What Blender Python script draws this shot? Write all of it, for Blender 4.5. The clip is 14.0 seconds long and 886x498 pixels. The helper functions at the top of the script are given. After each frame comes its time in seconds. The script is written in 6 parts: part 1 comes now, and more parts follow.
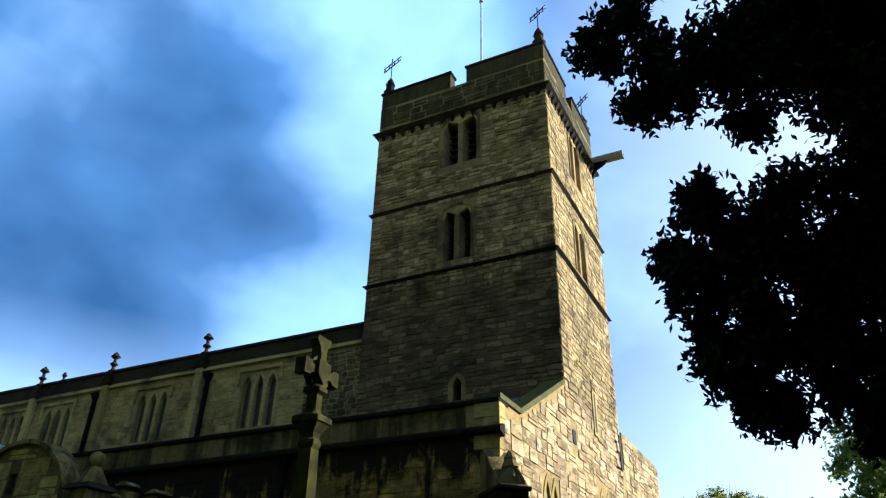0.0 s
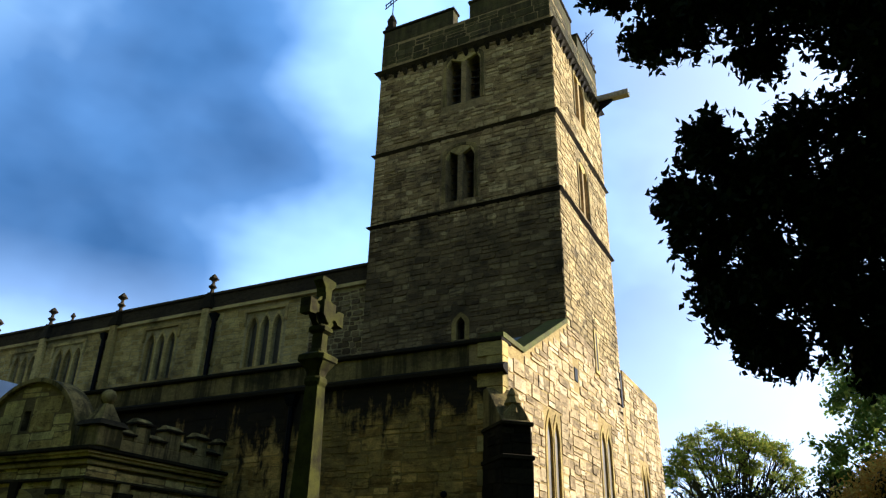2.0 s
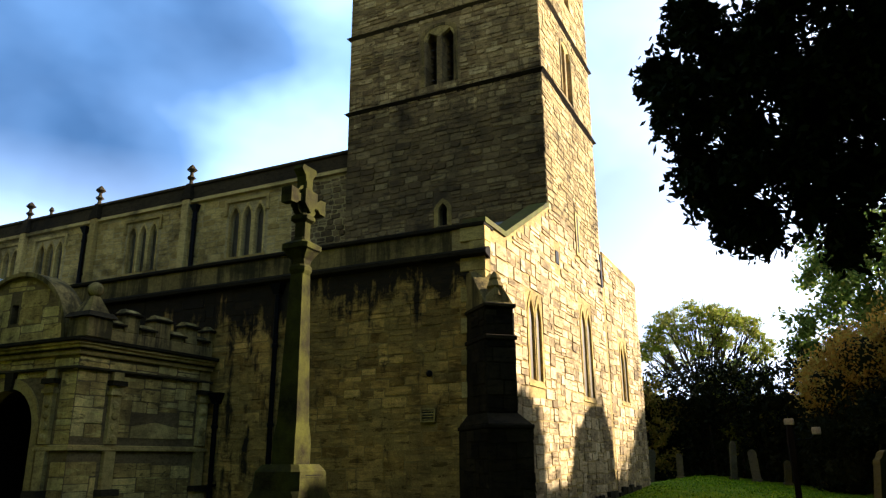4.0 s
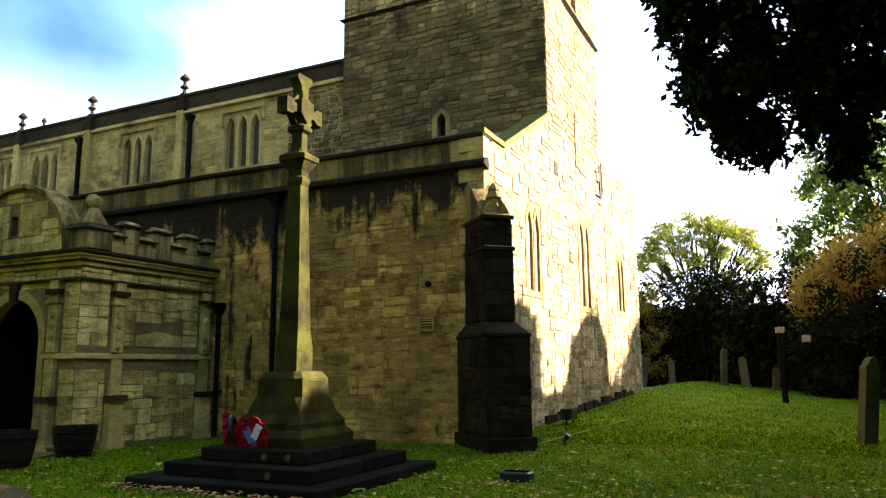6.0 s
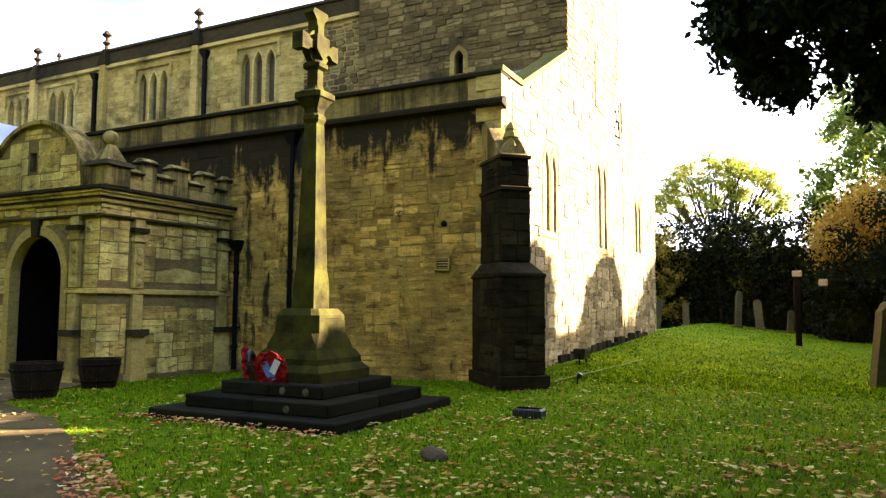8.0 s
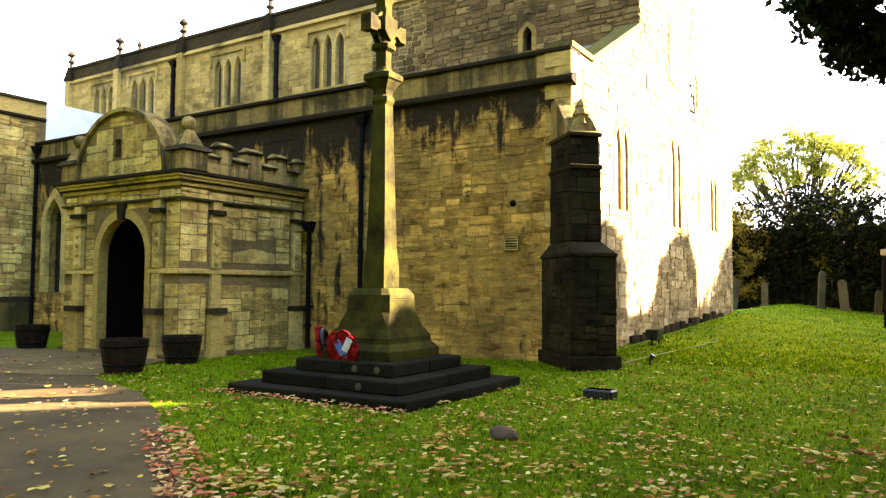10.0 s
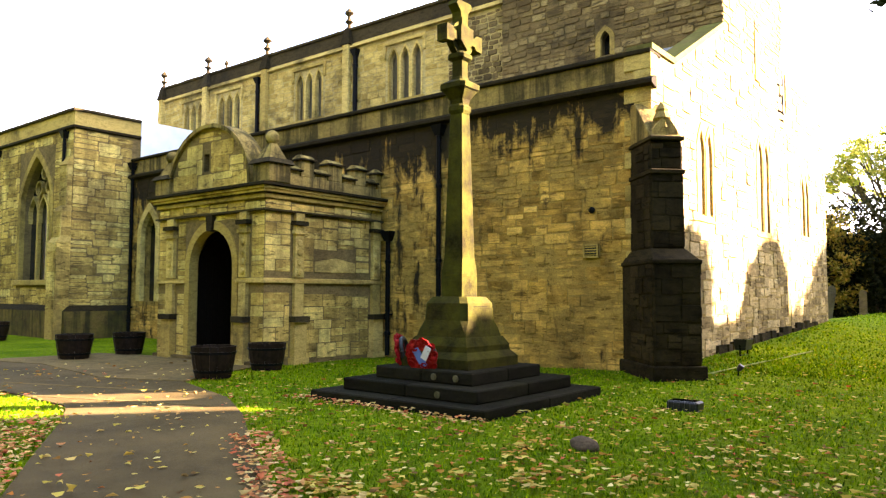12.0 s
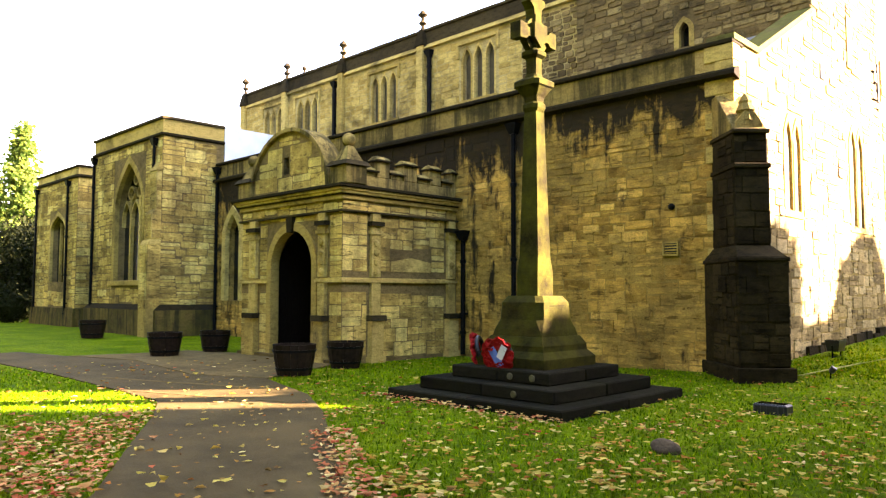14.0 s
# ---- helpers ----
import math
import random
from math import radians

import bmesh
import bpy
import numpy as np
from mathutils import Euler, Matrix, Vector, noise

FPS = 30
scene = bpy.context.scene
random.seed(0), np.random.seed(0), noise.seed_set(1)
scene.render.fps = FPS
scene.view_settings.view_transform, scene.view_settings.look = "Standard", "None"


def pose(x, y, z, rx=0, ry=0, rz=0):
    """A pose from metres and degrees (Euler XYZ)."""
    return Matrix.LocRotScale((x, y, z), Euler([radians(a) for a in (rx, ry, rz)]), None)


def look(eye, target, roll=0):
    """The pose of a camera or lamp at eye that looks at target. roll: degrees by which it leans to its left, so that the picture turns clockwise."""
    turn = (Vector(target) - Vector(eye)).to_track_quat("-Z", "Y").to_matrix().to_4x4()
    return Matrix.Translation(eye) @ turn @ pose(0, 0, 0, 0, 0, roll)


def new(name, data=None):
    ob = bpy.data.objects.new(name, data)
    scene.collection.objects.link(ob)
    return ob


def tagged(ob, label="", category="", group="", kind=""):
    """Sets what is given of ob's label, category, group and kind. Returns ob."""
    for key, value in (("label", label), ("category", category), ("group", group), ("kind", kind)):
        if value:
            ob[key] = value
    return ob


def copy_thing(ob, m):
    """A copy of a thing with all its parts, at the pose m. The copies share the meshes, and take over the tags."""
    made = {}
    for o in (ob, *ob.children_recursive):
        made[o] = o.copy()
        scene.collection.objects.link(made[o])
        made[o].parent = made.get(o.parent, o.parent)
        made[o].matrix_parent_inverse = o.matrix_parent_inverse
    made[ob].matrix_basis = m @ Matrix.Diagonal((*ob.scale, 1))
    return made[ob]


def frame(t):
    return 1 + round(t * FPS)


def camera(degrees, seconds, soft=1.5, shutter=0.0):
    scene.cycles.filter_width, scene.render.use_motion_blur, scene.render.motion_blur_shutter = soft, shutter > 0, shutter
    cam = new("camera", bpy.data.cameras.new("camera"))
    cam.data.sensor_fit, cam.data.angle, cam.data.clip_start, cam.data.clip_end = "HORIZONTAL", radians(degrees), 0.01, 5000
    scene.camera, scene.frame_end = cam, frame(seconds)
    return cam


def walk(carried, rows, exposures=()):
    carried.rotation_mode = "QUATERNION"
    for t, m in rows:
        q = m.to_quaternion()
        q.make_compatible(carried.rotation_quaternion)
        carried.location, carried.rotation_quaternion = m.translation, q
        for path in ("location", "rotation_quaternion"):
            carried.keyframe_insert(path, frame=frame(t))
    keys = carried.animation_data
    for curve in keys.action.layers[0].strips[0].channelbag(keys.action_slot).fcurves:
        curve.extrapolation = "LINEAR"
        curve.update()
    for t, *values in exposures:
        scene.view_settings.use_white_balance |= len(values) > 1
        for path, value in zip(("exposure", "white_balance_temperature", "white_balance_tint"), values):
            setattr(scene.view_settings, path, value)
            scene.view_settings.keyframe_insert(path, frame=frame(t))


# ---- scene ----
cam = camera(62.63, 14.0, 1.3)
PATH = [  # seconds, x, y, z, tilt, lean, turn
    (0.0, 0.0, 0.0, 1.6, 119.79, -1.30, 26.50),
    (0.5, 0.0, 0.0, 1.6, 119.04, -1.34, 26.68),
    (1.0, 0.0, 0.0, 1.6, 117.68, -1.06, 26.92),
    (1.5, 0.0, 0.0, 1.6, 116.42, -1.19, 26.90),
    (2.0, 0.0, 0.0, 1.6, 115.12, -1.26, 26.82),
    (2.5, 0.0, 0.0, 1.6, 113.00, -1.40, 26.35),
    (3.0, 0.0, 0.0, 1.6, 111.03, -0.85, 26.25),
    (3.5, 0.0, 0.0, 1.6, 108.73, -0.27, 26.05),
    (4.0, 0.0, 0.0, 1.6, 106.20, 0.33, 25.90),
    (6.5, 0.0, 0.0, 1.6, 98.10, 0.23, 25.96),
    (7.0, 0.0, 0.0, 1.6, 97.02, 0.05, 26.19),
    (7.5, 0.0, 0.0, 1.6, 95.77, -0.24, 26.45),
    (8.0, 0.0, 0.0, 1.6, 94.52, -0.31, 26.97),
    (10.5, 0.0, 0.0, 1.6, 92.88, -0.29, 33.77),
    (11.0, 0.0, 0.0, 1.6, 93.49, -0.36, 35.12),
    (11.5, 0.0, 0.0, 1.6, 93.51, -0.27, 36.74),
    (12.0, 0.0, 0.0, 1.6, 93.53, -0.24, 38.51),
    (12.5, 0.0, 0.0, 1.6, 93.53, -0.23, 39.88),
    (13.0, 0.0, 0.0, 1.6, 93.51, -0.13, 41.36),
    (13.5, 0.0, 0.0, 1.6, 93.43, -0.11, 42.78),
    (14.0, 0.0, 0.0, 1.6, 93.45, -0.13, 44.42),
]
EXPOSURES = [(0.0, 1.42, 5150, 12), (2.0, 1.5, 5450, 14), (3.0, 1.7, 5900, 16), (4.2, 2.05, 6100, 18), (6.3, 3.4, 6500, 22), (8.2, 4.05, 6900, 26), (10.3, 4.5, 7450, 29), (11.5, 4.55, 7600, 30), (14.0, 4.55, 7650, 31)]
walk(cam, [(t, pose(*row)) for t, *row in PATH], EXPOSURES)

# ---- sky and sun ----
SUN_AZ, SUN_EL = 39.5, 21.5  # degrees from +y towards +x; above the horizon


def lk(nt, a, b):
    nt.links.new(a, b)


def nd(nt, kind, **inputs):
    n = nt.nodes.new("ShaderNode" + kind)
    for k, v in inputs.items():
        n.inputs[k.replace("_", " ")].default_value = v
    return n


def mixc(nt, fac, a, b, blend="MIX"):
    """A colour mix of two sockets or colours."""
    n = nt.nodes.new("ShaderNodeMix")
    n.data_type, n.blend_type = "RGBA", blend
    for i, v in ((0, fac), (6, a), (7, b)):
        if isinstance(v, (int, float)):
            n.inputs[i].default_value = v
        elif isinstance(v, tuple):
            n.inputs[i].default_value = (*v, 1)
        else:
            nt.links.new(v, n.inputs[i])
    return n.outputs[2]


def ramp(nt, fac, *stops):
    n = nt.nodes.new("ShaderNodeValToRGB")
    e = n.color_ramp.elements
    while len(e) < len(stops):
        e.new(0.5)
    for el, (p, c) in zip(e, stops):
        el.position = p
        el.color = (c, c, c, 1) if isinstance(c, (int, float)) else (*c, 1)
    nt.links.new(fac, n.inputs[0])
    return n.outputs[0]


world = bpy.data.worlds.new("sky")
scene.world = world
world.use_nodes = True
wn = world.node_tree
wn.nodes.clear()
sky = wn.nodes.new("ShaderNodeTexSky")
sky.sky_type, sky.sun_disc = "NISHITA", False
sky.sun_elevation, sky.sun_rotation = radians(SUN_EL), radians(SUN_AZ)
sky.ozone_density, sky.dust_density = 1.6, 0.7
geo = nd(wn, "TexCoord")
stretch = nd(wn, "Mapping", Scale=(1.0, 1.0, 1.5), Location=(1.3, 0.4, 0.2))
lk(wn, geo.outputs["Generated"], stretch.inputs[0])
cl = nd(wn, "TexNoise", Scale=2.1, Detail=5.0, Roughness=0.52, Distortion=0.35)
lk(wn, stretch.outputs[0], cl.inputs["Vector"])
cover = ramp(wn, cl.outputs["Fac"], (0.36, 0.7), (0.56, 1.0))
cl2 = nd(wn, "TexNoise", Scale=3.4, Detail=4.0, Roughness=0.5)
lk(wn, stretch.outputs[0], cl2.inputs["Vector"])
sep = nd(wn, "SeparateXYZ")
lk(wn, geo.outputs["Generated"], sep.inputs[0])
# large cloud banks: the way to each, the cosines of its edge and core, and how much lighter or darker it is
BANKS = [((-0.404, 0.568, 0.717), 0.96, 0.999, 0.2), ((-0.561, 0.685, 0.465), 0.975, 0.9985, 0.15), ((-0.673, 0.478, 0.565), 0.992, 0.9997, 0.1), ((-0.730, 0.595, 0.336), 0.965, 0.998, 0.12), ((-0.567, 0.739, 0.363), 0.985, 0.999, 0.12), ((-0.700, 0.551, 0.454), 0.965, 0.998, -0.13), ((-0.594, 0.543, 0.594), 0.98, 0.999, -0.14), ((-0.791, 0.445, 0.419), 0.97, 0.998, -0.08), ((-0.723, 0.348, 0.596), 0.96, 0.998, -0.04)]
calm = nd(wn, "MapRange")
lk(wn, cl2.outputs["Fac"], calm.inputs[0])
for i, v in ((1, 0.3), (2, 0.7), (3, 0.36), (4, 0.66)):
    calm.inputs[i].default_value = v
shade_of = calm.outputs[0]
for way, c0, c1, amount in BANKS:
    dot = nd(wn, "VectorMath")
    dot.operation = "DOT_PRODUCT"
    lk(wn, geo.outputs["Generated"], dot.inputs[0])
    dot.inputs[1].default_value = Vector(way).normalized()
    span = nd(wn, "MapRange")
    span.interpolation_type = "SMOOTHSTEP"
    lk(wn, dot.outputs["Value"], span.inputs[0])
    for i, v in ((1, c0), (2, c1), (3, 0.0), (4, amount)):
        span.inputs[i].default_value = v
    add = nd(wn, "Math")
    lk(wn, shade_of, add.inputs[0]), lk(wn, span.outputs[0], add.inputs[1])
    shade_of = add.outputs[0]
low = ramp(wn, sep.outputs[2], (0.0, 1.0), (0.38, 0.0))
tone = ramp(wn, shade_of, (0.28, (0.4, 1.2, 2.6)), (0.5, (1.15, 2.6, 4.9)), (0.76, (4.9, 7.6, 10.6)))
tone = mixc(wn, low, tone, (9.4, 11.0, 12.4))
cover2 = nd(wn, "Math")
cover2.operation, cover2.use_clamp = "ADD", True
lk(wn, cover, cover2.inputs[0]), lk(wn, low, cover2.inputs[1])
col = mixc(wn, cover2.outputs[0], sky.outputs[0], tone)
towards = nd(wn, "VectorMath")
towards.operation = "DOT_PRODUCT"
lk(wn, geo.outputs["Generated"], towards.inputs[0])
towards.inputs[1].default_value = (math.sin(radians(SUN_AZ)) * math.cos(radians(SUN_EL)), math.cos(radians(SUN_AZ)) * math.cos(radians(SUN_EL)), math.sin(radians(SUN_EL)))
col = mixc(wn, ramp(wn, towards.outputs["Value"], (0.58, 0.0), (0.97, 0.8)), col, (12.0, 12.8, 13.4))
# unseen sky away from the sun, behind the view, greyed to dim south faces
flat = nd(wn, "VectorMath")
flat.operation = "DOT_PRODUCT"
lk(wn, geo.outputs["Generated"], flat.inputs[0])
flat.inputs[1].default_value = (-math.sin(radians(SUN_AZ)), -math.cos(radians(SUN_AZ)), 0.0)
col = mixc(wn, ramp(wn, flat.outputs["Value"], (0.38, 0.0), (0.8, 1.0)), col, mixc(wn, cl2.outputs["Fac"], (1.0, 1.05, 1.1), (2.6, 2.7, 2.8)))
# unseen zenith dimmed too, so the lawn near the church gets less light
col = mixc(wn, ramp(wn, sep.outputs[2], (0.76, 0.0), (0.93, 0.85)), col, (0.9, 1.5, 2.3))
bg = nd(wn, "Background", Strength=0.05)
lk(wn, col, bg.inputs[0])
wo = wn.nodes.new("ShaderNodeOutputWorld")
lk(wn, bg.outputs[0], wo.inputs[0])

lamp = bpy.data.lights.new("sun", "SUN")
lamp.energy, lamp.angle, lamp.color = 5.0, radians(0.6), (1.0, 0.95, 0.84)
sun = new("sun", lamp)
_a, _e = radians(SUN_AZ), radians(SUN_EL)
SUN_DIR = Vector((math.sin(_a) * math.cos(_e), math.cos(_a) * math.cos(_e), math.sin(_e)))
sun.matrix_world = look(SUN_DIR * 60, (0, 0, 0))


# ---- materials ----
def material(name, rough=0.85, metal=0.0, gloss=0.03):
    m = bpy.data.materials.new(name)
    m.use_nodes = True
    nt = m.node_tree
    p = nt.nodes["Principled BSDF"]
    p.inputs["Roughness"].default_value, p.inputs["Metallic"].default_value = rough, metal
    p.inputs["Specular IOR Level"].default_value = gloss
    return m, nt, p


def rnd_piece(nt):
    """A random number per stone, whether it is an object or an island of a joined mesh."""
    a, b = nt.nodes.new("ShaderNodeObjectInfo"), nt.nodes.new("ShaderNodeNewGeometry")
    s = nt.nodes.new("ShaderNodeMath")
    s.operation = "ADD"
    lk(nt, a.outputs["Random"], s.inputs[0]), lk(nt, b.outputs["Random Per Island"], s.inputs[1])
    f = nt.nodes.new("ShaderNodeMath")
    f.operation = "FRACT"
    lk(nt, s.outputs[0], f.inputs[0])
    return f.outputs[0]


def world_pos(nt, scale=(1, 1, 1)):
    g = nt.nodes.new("ShaderNodeNewGeometry")
    mp = nd(nt, "Mapping", Scale=scale)
    lk(nt, g.outputs["Position"], mp.inputs[0])
    return mp.outputs[0]


def fnoise(nt, vec, scale, detail=5.0, rough=0.6, dist=0.0):
    n = nd(nt, "TexNoise", Scale=scale, Detail=detail, Roughness=rough, Distortion=dist)
    lk(nt, vec, n.inputs["Vector"])
    return n.outputs["Fac"]


def bumped(nt, p, height, strength=0.4, distance=0.02):
    b = nd(nt, "Bump", Strength=strength, Distance=distance)
    lk(nt, height, b.inputs["Height"])
    lk(nt, b.outputs[0], p.inputs["Normal"])


def stone_mat(name, tones, soot=0.5, moss=0.0, streak=0.0, rough=0.9, soot_col=(0.022, 0.017, 0.011), moss_col=(0.15, 0.14, 0.02), stain=None, smear=0.0, stain_x=None):
    """Weathered stone. stain: (z0, z1), the height over which black run-off streaks thicken; smear: patches where old mortar covers the stones."""
    m, nt, p = material(name, rough)
    v = world_pos(nt)
    r = rnd_piece(nt)
    n = len(tones)
    c = ramp(nt, r, *[(i / n, t) for i, t in enumerate(tones)])
    c.node.color_ramp.interpolation = "CONSTANT"
    if n > 4:  # whole patches of the wall are paler or browner than others
        c = mixc(nt, 0.36, c, ramp(nt, fnoise(nt, v, 1.6, 5.0, 0.6, 0.4), (0.36, tuple(x * 0.4 for x in tones[0])), (0.5, tones[0]), (0.62, tuple(x * 1.5 for x in tones[0]))))
    fine = fnoise(nt, v, 30.0, 6.0, 0.7)
    mid = fnoise(nt, world_pos(nt, (0.8, 0.8, 2.2)), 6.0, 6.0, 0.68)
    if smear:
        sm = fnoise(nt, v, 0.8, 5.0, 0.6, 0.5)
        c = mixc(nt, ramp(nt, sm, (0.45, 0.0), (0.56, smear)), c, (0.36, 0.222, 0.052))
    c = mixc(nt, 1.0, c, ramp(nt, fine, (0.3, 0.68), (0.66, 1.22)), "MULTIPLY")
    c = mixc(nt, ramp(nt, mid, (0.47, 0.0), (0.7, 0.6)), c, tuple(x * 0.3 for x in tones[0]))
    if n > 4:
        beds = fnoise(nt, world_pos(nt, (1.0, 1.0, 4.2)), 2.6, 6.0, 0.62, 0.5)
        c = mixc(nt, ramp(nt, beds, (0.57, 0.0), (0.63, 0.72)), c, tuple(x * 0.16 for x in tones[0]))
        c = mixc(nt, ramp(nt, beds, (0.36, 0.5), (0.43, 0.0)), c, tuple(min(0.8, x * 1.55) for x in tones[0]))
    big = fnoise(nt, v, 0.6, 8.0, 0.66, 0.4)
    c = mixc(nt, ramp(nt, big, (0.48, 0.0), (0.66, soot)), c, soot_col)
    if streak:
        s = fnoise(nt, world_pos(nt, (2.4, 2.4, 0.2)), 1.5, 6.0, 0.65, 0.3)
        f = ramp(nt, s, (0.44, 0.0), (0.58, streak))
        if stain:
            z = nd(nt, "SeparateXYZ")
            lk(nt, v, z.inputs[0])
            mr = nd(nt, "MapRange")
            lk(nt, z.outputs[2], mr.inputs[0])
            mr.inputs[1].default_value, mr.inputs[2].default_value = stain
            s2 = nd(nt, "Math")
            s2.operation = "ADD"
            long = nd(nt, "MapRange")  # runs of very unequal length
            lk(nt, mixc(nt, 0.55, s, fnoise(nt, world_pos(nt, (1.0, 1.0, 0.6)), 1.9, 7.0, 0.68, 0.6)), long.inputs[0])
            for i, q in ((1, 0.34), (2, 0.66), (3, 0.0), (4, 1.05)):
                long.inputs[i].default_value = q
            lk(nt, mr.outputs[0], s2.inputs[0]), lk(nt, long.outputs[0], s2.inputs[1])
            if stain_x:  # the run-off is heavier along part of the wall
                mx = nd(nt, "MapRange")
                lk(nt, z.outputs[0], mx.inputs[0])
                mx.inputs[1].default_value, mx.inputs[2].default_value, mx.inputs[4].default_value = stain_x
                s3 = nd(nt, "Math")
                lk(nt, s2.outputs[0], s3.inputs[0]), lk(nt, mx.outputs[0], s3.inputs[1])
                s2 = s3
            f = ramp(nt, s2.outputs[0], (0.72, 0.0), (1.5, streak))
        c = mixc(nt, f, c, soot_col)
    if moss:
        g = fnoise(nt, v, 2.2, 6.0, 0.7)
        c = mixc(nt, ramp(nt, g, (0.36, 0.0), (0.72, moss)), c, moss_col)
    lk(nt, c, p.inputs["Base Color"])
    h = mixc(nt, 0.45, mid, fine)
    bumped(nt, p, h, 0.6, 0.035)
    return m


STONES = [(0.42, 0.30, 0.105), (0.28, 0.195, 0.07), (0.50, 0.37, 0.145), (0.15, 0.102, 0.038), (0.38, 0.27, 0.098), (0.23, 0.157, 0.056), (0.44, 0.32, 0.12), (0.34, 0.242, 0.088), (0.55, 0.42, 0.175)]
RUBBLE = stone_mat("weathered_sandstone", STONES, 0.6)
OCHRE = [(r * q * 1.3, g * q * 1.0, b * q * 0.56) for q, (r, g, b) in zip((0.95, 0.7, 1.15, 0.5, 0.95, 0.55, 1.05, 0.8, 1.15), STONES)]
# sunlight put into the stone: tones lifted, blue most, to burn out white
SUNLITSTONE = stone_mat("sunlit_west_sandstone", [(r * q, g * q * 0.96, b * q * 1.2) for q, (r, g, b) in zip((1.25, 1.0, 1.35, 0.9, 1.25, 0.8, 1.3, 1.1, 1.4), STONES)], 0.4)
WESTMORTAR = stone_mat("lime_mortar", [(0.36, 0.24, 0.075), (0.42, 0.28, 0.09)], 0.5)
TOWERMORTAR = stone_mat("brown_tower_mortar", [(0.3, 0.2, 0.072), (0.36, 0.24, 0.09)], 0.8, 0.0, 0.5, stain=(13.8, 10.6))
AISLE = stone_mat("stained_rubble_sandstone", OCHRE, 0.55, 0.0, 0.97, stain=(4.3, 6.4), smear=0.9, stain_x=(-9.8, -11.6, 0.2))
AISLEMORTAR = stone_mat("stained_mortar", [(0.34, 0.21, 0.052), (0.38, 0.24, 0.06)], 0.6, 0.0, 0.97, stain=(4.3, 6.4), smear=0.9, stain_x=(-9.8, -11.6, 0.2))
PALEMORTAR = stone_mat("pale_eroded_mortar", [(0.44, 0.325, 0.125), (0.5, 0.375, 0.15)], 0.75)
# tower stone and mortar darken downwards from 13.8 to 10.6 m
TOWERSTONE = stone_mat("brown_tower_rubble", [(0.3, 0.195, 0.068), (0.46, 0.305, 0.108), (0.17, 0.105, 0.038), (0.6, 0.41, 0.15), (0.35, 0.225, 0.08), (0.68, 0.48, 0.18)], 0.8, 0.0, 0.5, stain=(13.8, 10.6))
# lit copy of the tower stone: the west face's sunshine in golden, unstained tones
TOWERWEST = stone_mat("sunlit_tower_rubble", [(r * 1.1, g * 1.05, b * 1.1) for r, g, b in STONES], 0.45)
MORTAR = stone_mat("lime_mortar", [(0.200, 0.134, 0.050), (0.224, 0.150, 0.056)], 0.6)
ASHLAR = stone_mat("dressed_sandstone", [(0.5, 0.34, 0.095), (0.57, 0.395, 0.115), (0.39, 0.26, 0.068)], 0.75)
PORCHSTONE = stone_mat("porch_sandstone", [(0.62, 0.41, 0.105), (0.78, 0.56, 0.165), (0.38, 0.235, 0.058), (0.66, 0.44, 0.11), (0.46, 0.29, 0.072), (0.8, 0.61, 0.19), (0.55, 0.355, 0.088), (0.22, 0.135, 0.034)], 0.55, 0.0, 0.3)
SOOTED = stone_mat("sooty_coping_stone", [(0.028, 0.02, 0.009), (0.06, 0.043, 0.02)], 0.85, 0.0)
PARAPET = stone_mat("stained_parapet_stone", [(0.3, 0.2, 0.06), (0.36, 0.245, 0.075)], 0.9, 0.15, 0.8)
TOWERPARAPET = stone_mat("darkened_parapet_stone", [(0.085, 0.062, 0.024), (0.12, 0.088, 0.034), (0.06, 0.044, 0.018)], 0.7, 0.25, 0.6)
PLINTH = stone_mat("stained_plinth_stone", [(0.13, 0.085, 0.026), (0.2, 0.13, 0.04)], 0.97, 0.3, 0.9)
BLACKENED = stone_mat("blackened_sandstone", [(0.018, 0.012, 0.005), (0.034, 0.023, 0.009), (0.012, 0.008, 0.004), (0.055, 0.038, 0.015), (0.024, 0.016, 0.006)], 0.8, 0.12, soot_col=(0.008, 0.006, 0.004), moss_col=(0.16, 0.125, 0.055))
MEMORIAL = stone_mat("lichen_covered_sandstone", [(0.02, 0.015, 0.005), (0.028, 0.021, 0.007)], 0.45, 0.75, soot_col=(0.012, 0.009, 0.004), moss_col=(0.085, 0.08, 0.009))
MOSSCOPING = stone_mat("mossy_coping_stone", [(0.12, 0.1, 0.035), (0.17, 0.14, 0.05)], 0.6, 0.7, moss_col=(0.13, 0.14, 0.02))
STEPSTONE = stone_mat("dark_mossy_stone_step", [(0.01, 0.008, 0.005), (0.016, 0.013, 0.008)], 0.5, 0.3, soot_col=(0.008, 0.007, 0.005), moss_col=(0.02, 0.022, 0.005))
GRAVE = stone_mat("grey_gravestone", [(0.08, 0.07, 0.04), (0.1, 0.085, 0.05)], 0.6, 0.4)


def plain_mat(name, col, rough=0.5, metal=0.0, var=0.35, scale=9.0, bump=0.15):
    m, nt, p = material(name, rough, metal, 0.04 if rough > 0.42 else 0.3)
    n = fnoise(nt, world_pos(nt), scale, 6.0, 0.6)
    c = mixc(nt, 1.0, col, ramp(nt, n, (0.3, 1.0 - var), (0.7, 1.0 + var * 0.5)), "MULTIPLY")
    lk(nt, c, p.inputs["Base Color"])
    bumped(nt, p, n, bump, 0.01)
    return m


